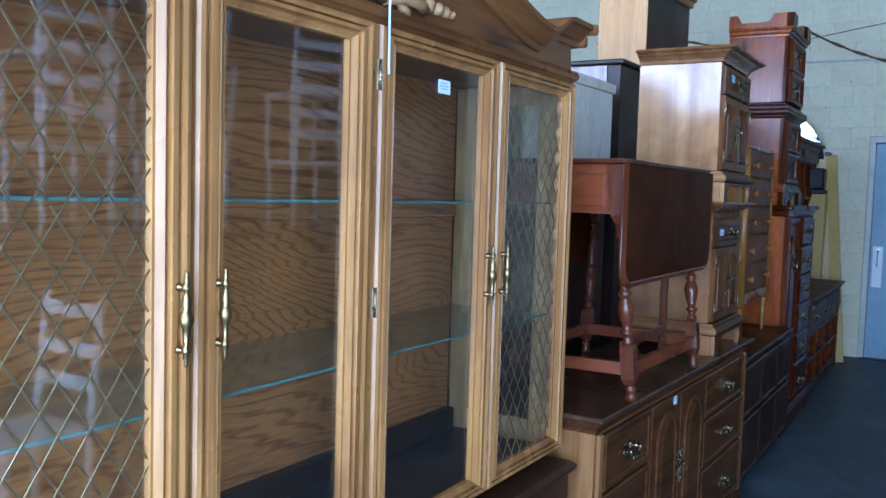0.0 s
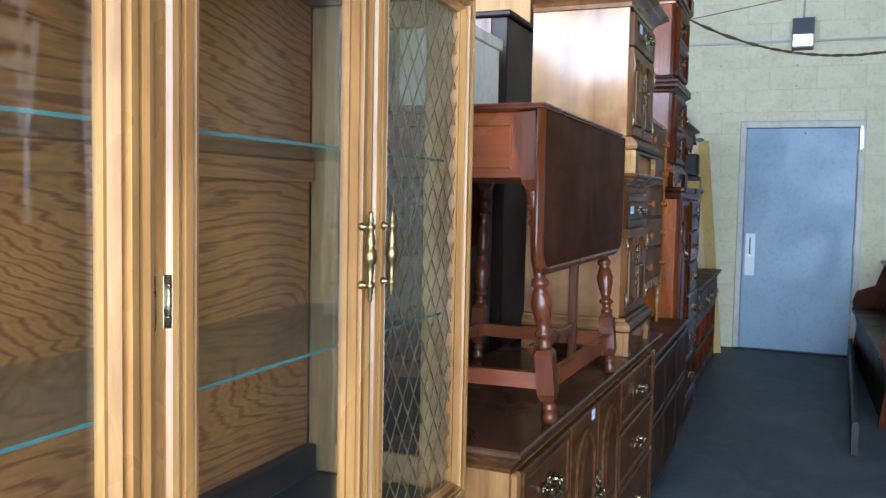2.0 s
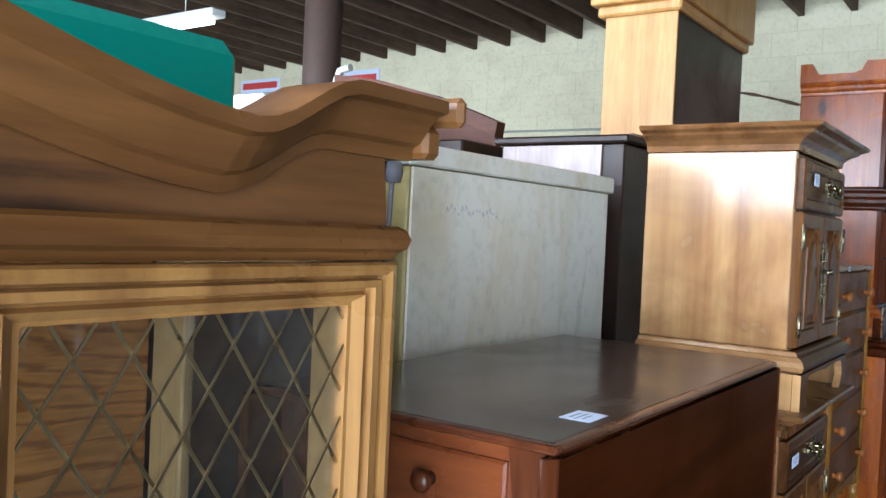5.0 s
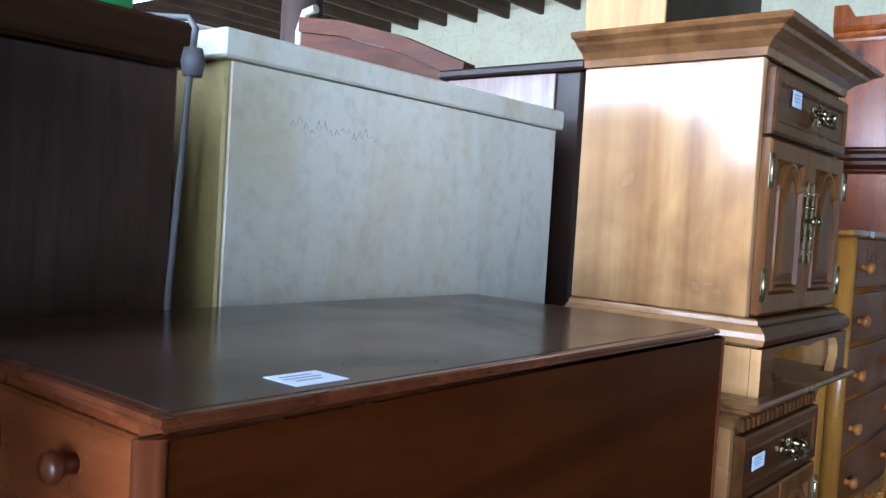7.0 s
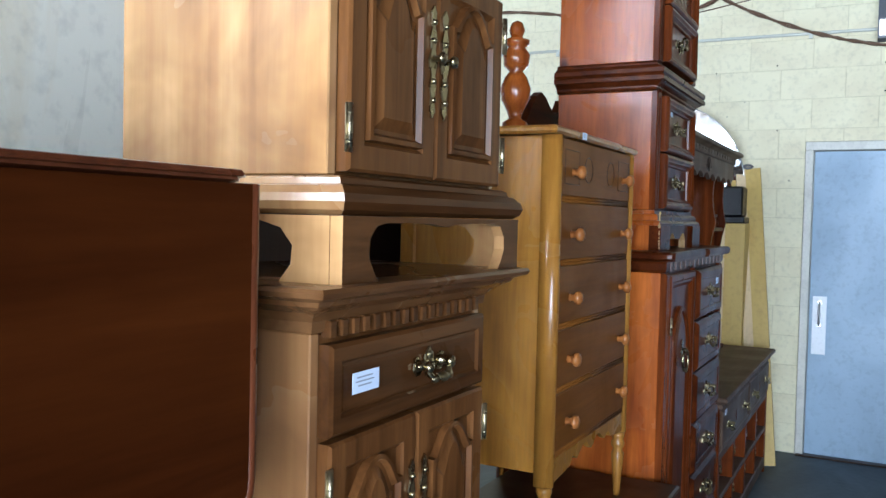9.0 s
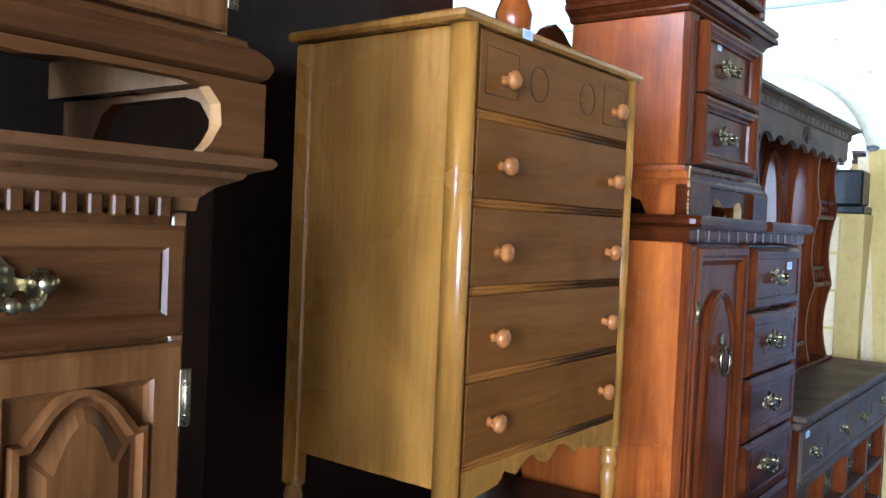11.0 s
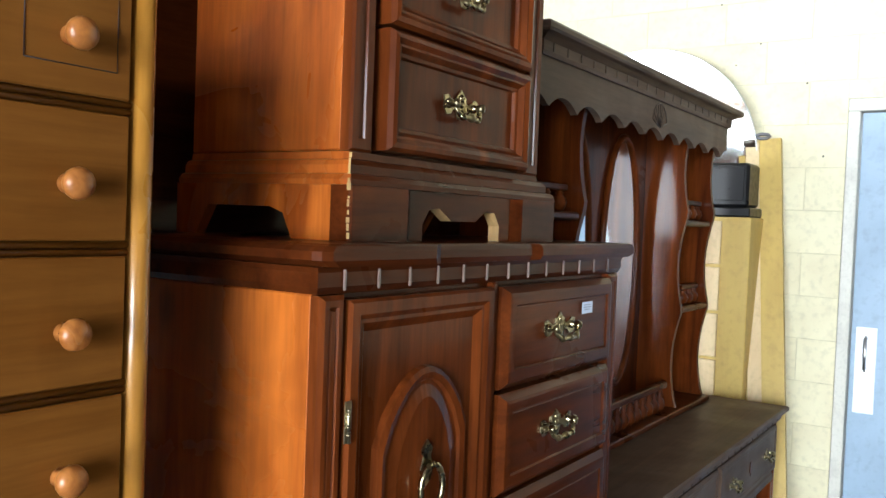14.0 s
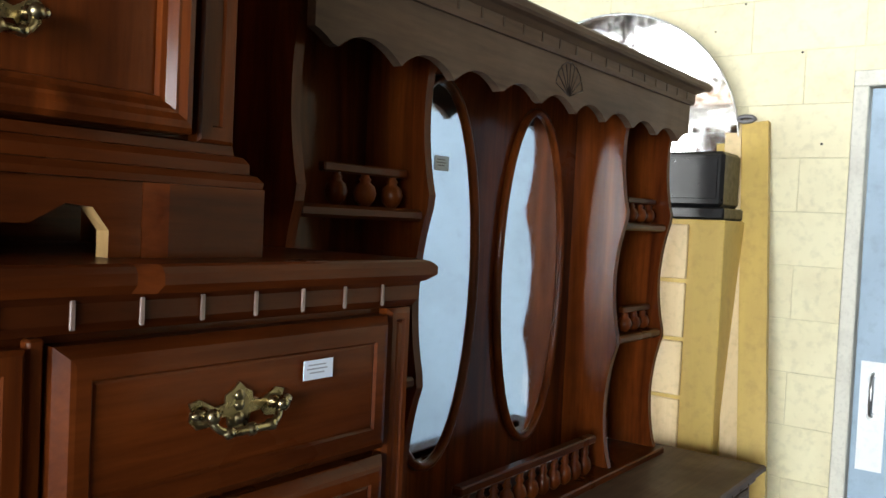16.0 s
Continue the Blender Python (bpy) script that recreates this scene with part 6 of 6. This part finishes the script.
block("body", (-1.7, 4.186, 0.0), (-1.275, 4.76, 2.115), DARKBROWN, brown, 0.004)
# Face towards the daylight: its bluish sheen is mixed into the colour.
block("side_panel", (-1.69, 4.178, 0.02), (-1.345, 4.185, 2.112), SHEEN, brown, 0.001, "lilac-brown side with a bluish sheen put into its colour")
block("top", (-1.72, 4.165, 2.116), (-1.255, 4.77, 2.14), DARKBROWN, brown, 0.006)
tall = thing("tall_cabinet", (-1.5, 5.2, 0), "tall narrow orange maple cabinet with a moulded head", "cabinet")
# The orange cabinet's aisle flank is dark brown to hold its shade.
block("body", (-1.645, 4.81, 0.0), (-1.365, 5.6, 2.98), DARKBROWN, tall, 0.004, "flank darkened as the shaded side")
block("front_panel", (-1.645, 4.8, 0.0), (-1.365, 4.809, 2.98), ORANGEWOOD, tall, 0.002, "orange maple face")
bm = B()
rbox(bm, (-1.67, 4.775, 2.66), (-1.345, 5.62, 2.7), 0.008)
rbox(bm, (-1.69, 4.75, 2.701), (-1.33, 5.64, 3.02), 0.006)
part("head_moulding", bm, ORANGEWOOD, tall)
head = thing("headboard", (-2.4, 4.64, 0), "tall red-brown wooden headboard standing on edge", "headboard")
bm = B()
slab(bm, [(-2.85, 0.0), (-2.0, 0.0), (-2.0, 2.2), (-2.3, 2.32), (-2.6, 2.4), (-2.85, 2.44)], "y", 4.63, 4.665)
part("panel", bm, PANELRED, head)
bm = B()
slab(bm, [(-2.0, 2.202), (-1.99, 2.26), (-2.3, 2.38), (-2.6, 2.46), (-2.85, 2.5), (-2.85, 2.442), (-2.6, 2.402), (-2.3, 2.322)], "y", 4.615, 4.675)
part("top_rail", bm, PANELRED, head, "rounded capping rail")
bm = B()
tube(bm, [(-2.87, 4.64, 0.0), (-2.87, 4.64, 2.45), (-2.84, 4.64, 2.52), (-2.78, 4.64, 2.53)], 0.018, 8)
single("bed_frame_tube", bm, GALV, "bent grey metal bed frame tube", "bed frame")
wc = thing("white_cabinet", (-2.6, 3.9, 0), "white painted cabinet seen over the row", "cabinet")
block("body", (-2.95, 3.7, 0.0), (-2.3, 4.2, 2.2), WHITEPAINT, wc, 0.004)
block("top", (-2.97, 3.68, 2.201), (-2.28, 4.22, 2.24), WHITEPAINT, wc, 0.006)
bm = B()
rbox(bm, (-2.28, 4.25, 0.0), (-1.9, 4.55, 2.15), 0.006)
single("wardrobe", bm, DARKBROWN, "plain dark brown wardrobe in the second row", "wardrobe")
bm = B()
rbox(bm, (-1.98, 3.3, 0.0), (-1.8, 3.95, 2.08), 0.006)
single("pale_box", bm, SHEEN, "pale lilac-grey upright box in the second row", "box")
bm = B()
tube(bm, [(-2.6, 3.1, 0.0), (-2.6, 3.1, 2.5), (-2.6, 3.12, 2.58)], 0.035, 10)
tube(bm, [(-2.6, 3.1, 2.4), (-3.3, 2.9, 2.38)], 0.016, 8)
single("coat_stand", bm, BLACK, "black metal coat stand with a side arm", "coat stand")

bm = B()
lathe(bm, [(0.014, 0), (0.03, 0.03), (0.032, 0.07), (0.02, 0.11), (0.028, 0.14), (0.012, 0.17)], (-1.66, 4.7, 2.172), "x", 14)
single("turned_finial", bm, PINE, "loose turned wooden finial lying on the brown cabinet", "finial")
bm = B()
tube(bm, [(-1.66 + 0.05 * k, 4.45 + 0.03 * math.sin(k * 2.0), 2.15 + 0.02 * abs(math.sin(k * 1.3))) for k in range(8)], 0.008, 6)
single("wire_scrap", bm, CABLE, "tangled brown wire on the brown cabinet", "wire")

# turned bedpost with a scalloped headboard behind the chest
bed = thing("bedpost_headboard", (-1.31, 5.8, 0), "dark pine headboard with a turned finial post", "headboard")
bm = B()
lathe(bm, [(0.035, 0.061), (0.035, 1.9), (0.045, 1.92), (0.045, 1.95), (0.022, 1.965), (0.03, 1.99), (0.05, 2.03), (0.055, 2.07), (0.04, 2.11), (0.024, 2.13), (0.045, 2.15), (0.048, 2.19), (0.03, 2.215), (0.045, 2.225), (0.045, 2.24), (0.02, 2.25), (0.028, 2.275), (0.02, 2.3), (0.001, 2.31)], (-1.3, 5.8, -0.06), "z", 16)
part("post", bm, PINE, bed, "turned orange pine post with finial")
bm = B()
crest = [(5.83, 0.0), (7.2, 0.0)]
for k in range(31):
    u = 1 - k / 30
    crest.append((5.83 + 1.37 * u, 1.93 + 0.12 * math.sin(math.pi * u) - 0.05 * math.cos(8 * math.pi * u) * (u < 0.3)))
slab(bm, crest, "x", -1.315, -1.285)
part("scalloped_board", bm, PINE_D, bed)

# white chairs across the aisle, reflected in the cabinet's glass
chair = thing("white_chair", (2.1, 3.4, 0), "white painted ladder-back wooden chair across the aisle", "chair", "white chairs")
block("seat", (1.9, 3.2, 0.43), (2.33, 3.62, 0.46), WHITEPAINT, chair, 0.01)
for x in (1.92, 2.29):
    for y, h in ((3.22, 0.429), (3.58, 1.0)):
        bm = B()
        tube(bm, [(x, y, 0.0), (x, y, 0.42), (x, y + (0.06 if h > 0.5 else 0), h)], 0.017, 8)
        part("leg", bm, WHITEPAINT, chair)
for z in (0.6, 0.74, 0.9):
    bm = B()
    rbox(bm, (1.925, 3.6 + (z - 0.6) * 0.08, z), (2.285, 3.615 + (z - 0.6) * 0.08, z + 0.06), 0.004)
    part("back_slat", bm, WHITEPAINT, chair)
desk = thing("long_table", (2.2, 4.4, 0), "tall plain brown worktable stacked with white chairs", "table")
block("tabletop", (1.75, 2.3, 1.16), (2.75, 5.6, 1.2), DRESS_TOP, desk, 0.006)
for x in (1.85, 2.6):
    for y in (2.4, 5.45):
        block("leg", (x, y, 0.0), (x + 0.06, y + 0.06, 1.159), DRESS, desk, 0.004)
for x, y, z, a in ((2.15, 2.9, 1.2, 95), (2.2, 3.75, 1.2, 80), (2.1, 4.75, 1.2, 110)):
    copy_thing(chair, pose(x, y, z, 0, 0, a))
    copy_thing(chair, pose(x, y, z + 0.462, 0, 0, a) @ pose(0, -0.035, 0))
chair.location = (1.35, 2.2, 0)

# ---- blocks of the end wall ----
BW, BH, BJ = 0.4, 0.2, 0.003
proto = {}


def wall_block(w, h):
    key = (round(w, 3), round(h, 3))
    if key not in proto:
        bm = B()
        rbox(bm, (0, -0.0, 0), (w, 0.02, h), 0.0013)
        proto[key] = mesh_of("block", bm, BLOCK)
    return proto[key]


bm = B()
count = 0
rng = random.Random(5)
for r in range(19):
    z0 = r * BH + BJ
    z1 = min((r + 1) * BH, ZC + 0.2)
    x = XW + (0.0 if r % 2 else -BW / 2)
    while x < XE:
        a, b = max(x + BJ, XW), min(x + BW, XE)
        x += BW
        pieces = [(a, b, z0, z1)]
        if z0 < DZ and b > DX0 and a < DX1:
            if z1 > DZ + 0.03:
                pieces = [(a, b, DZ, z1)]
                if a < DX0:
                    pieces = [(a, DX0, z0, z1), (DX0, b, DZ, z1)]
                if b > DX1:
                    pieces = [(a, DX1, DZ, z1), (DX1, b, z0, z1)]
            else:
                pieces = [(p, q, z0, z1) for p, q in ((a, DX0), (DX1, b)) if q - p > 0.03]
        for p, q, u, v in pieces:
            if q - p < 0.02 or v - u < 0.02:
                continue
            dy = rng.uniform(-0.0012, 0.0012)
            if -3.4 < p < 1.3 and count < 300:
                ob = new("block", wall_block(q - p, v - u))
                ob.parent = wall_north
                ob.location = (p, YN - 0.001 + dy, u)
                count += 1
            else:
                rbox(bm, (p, YN - 0.001 + dy, u), (q, YN + 0.02, v), 0.0013)
rest = new("blocks", mesh_of("blocks", bm, BLOCK))
rest.parent = wall_north
tagged(rest, kind="stuff")

# old anchor holes and chips in the end wall
rng = random.Random(11)
bm = B()
lathe(bm, [(0.008, 0.001), (0.008, -0.0025), (0.001, -0.003)], (0, 0, 0), "y", 8)
hole = mesh_of("anchor_hole", bm, BLACK)
for k in range(13):
    ob = new("anchor_hole", hole)
    ob.parent = wall_north
    ob.location = (rng.uniform(-1.3, 1.2), YN - 0.0022, rng.choice((2.33, 2.36, 2.42, 2.18, 1.9, 1.55, 1.1, 2.62)) + rng.uniform(-0.05, 0.05))
    ob.scale = (rng.uniform(0.35, 0.75),) * 3
    if -0.65 < ob.location.x < 0.45 and ob.location.z < 2.15:
        ob.location.z += 0.9
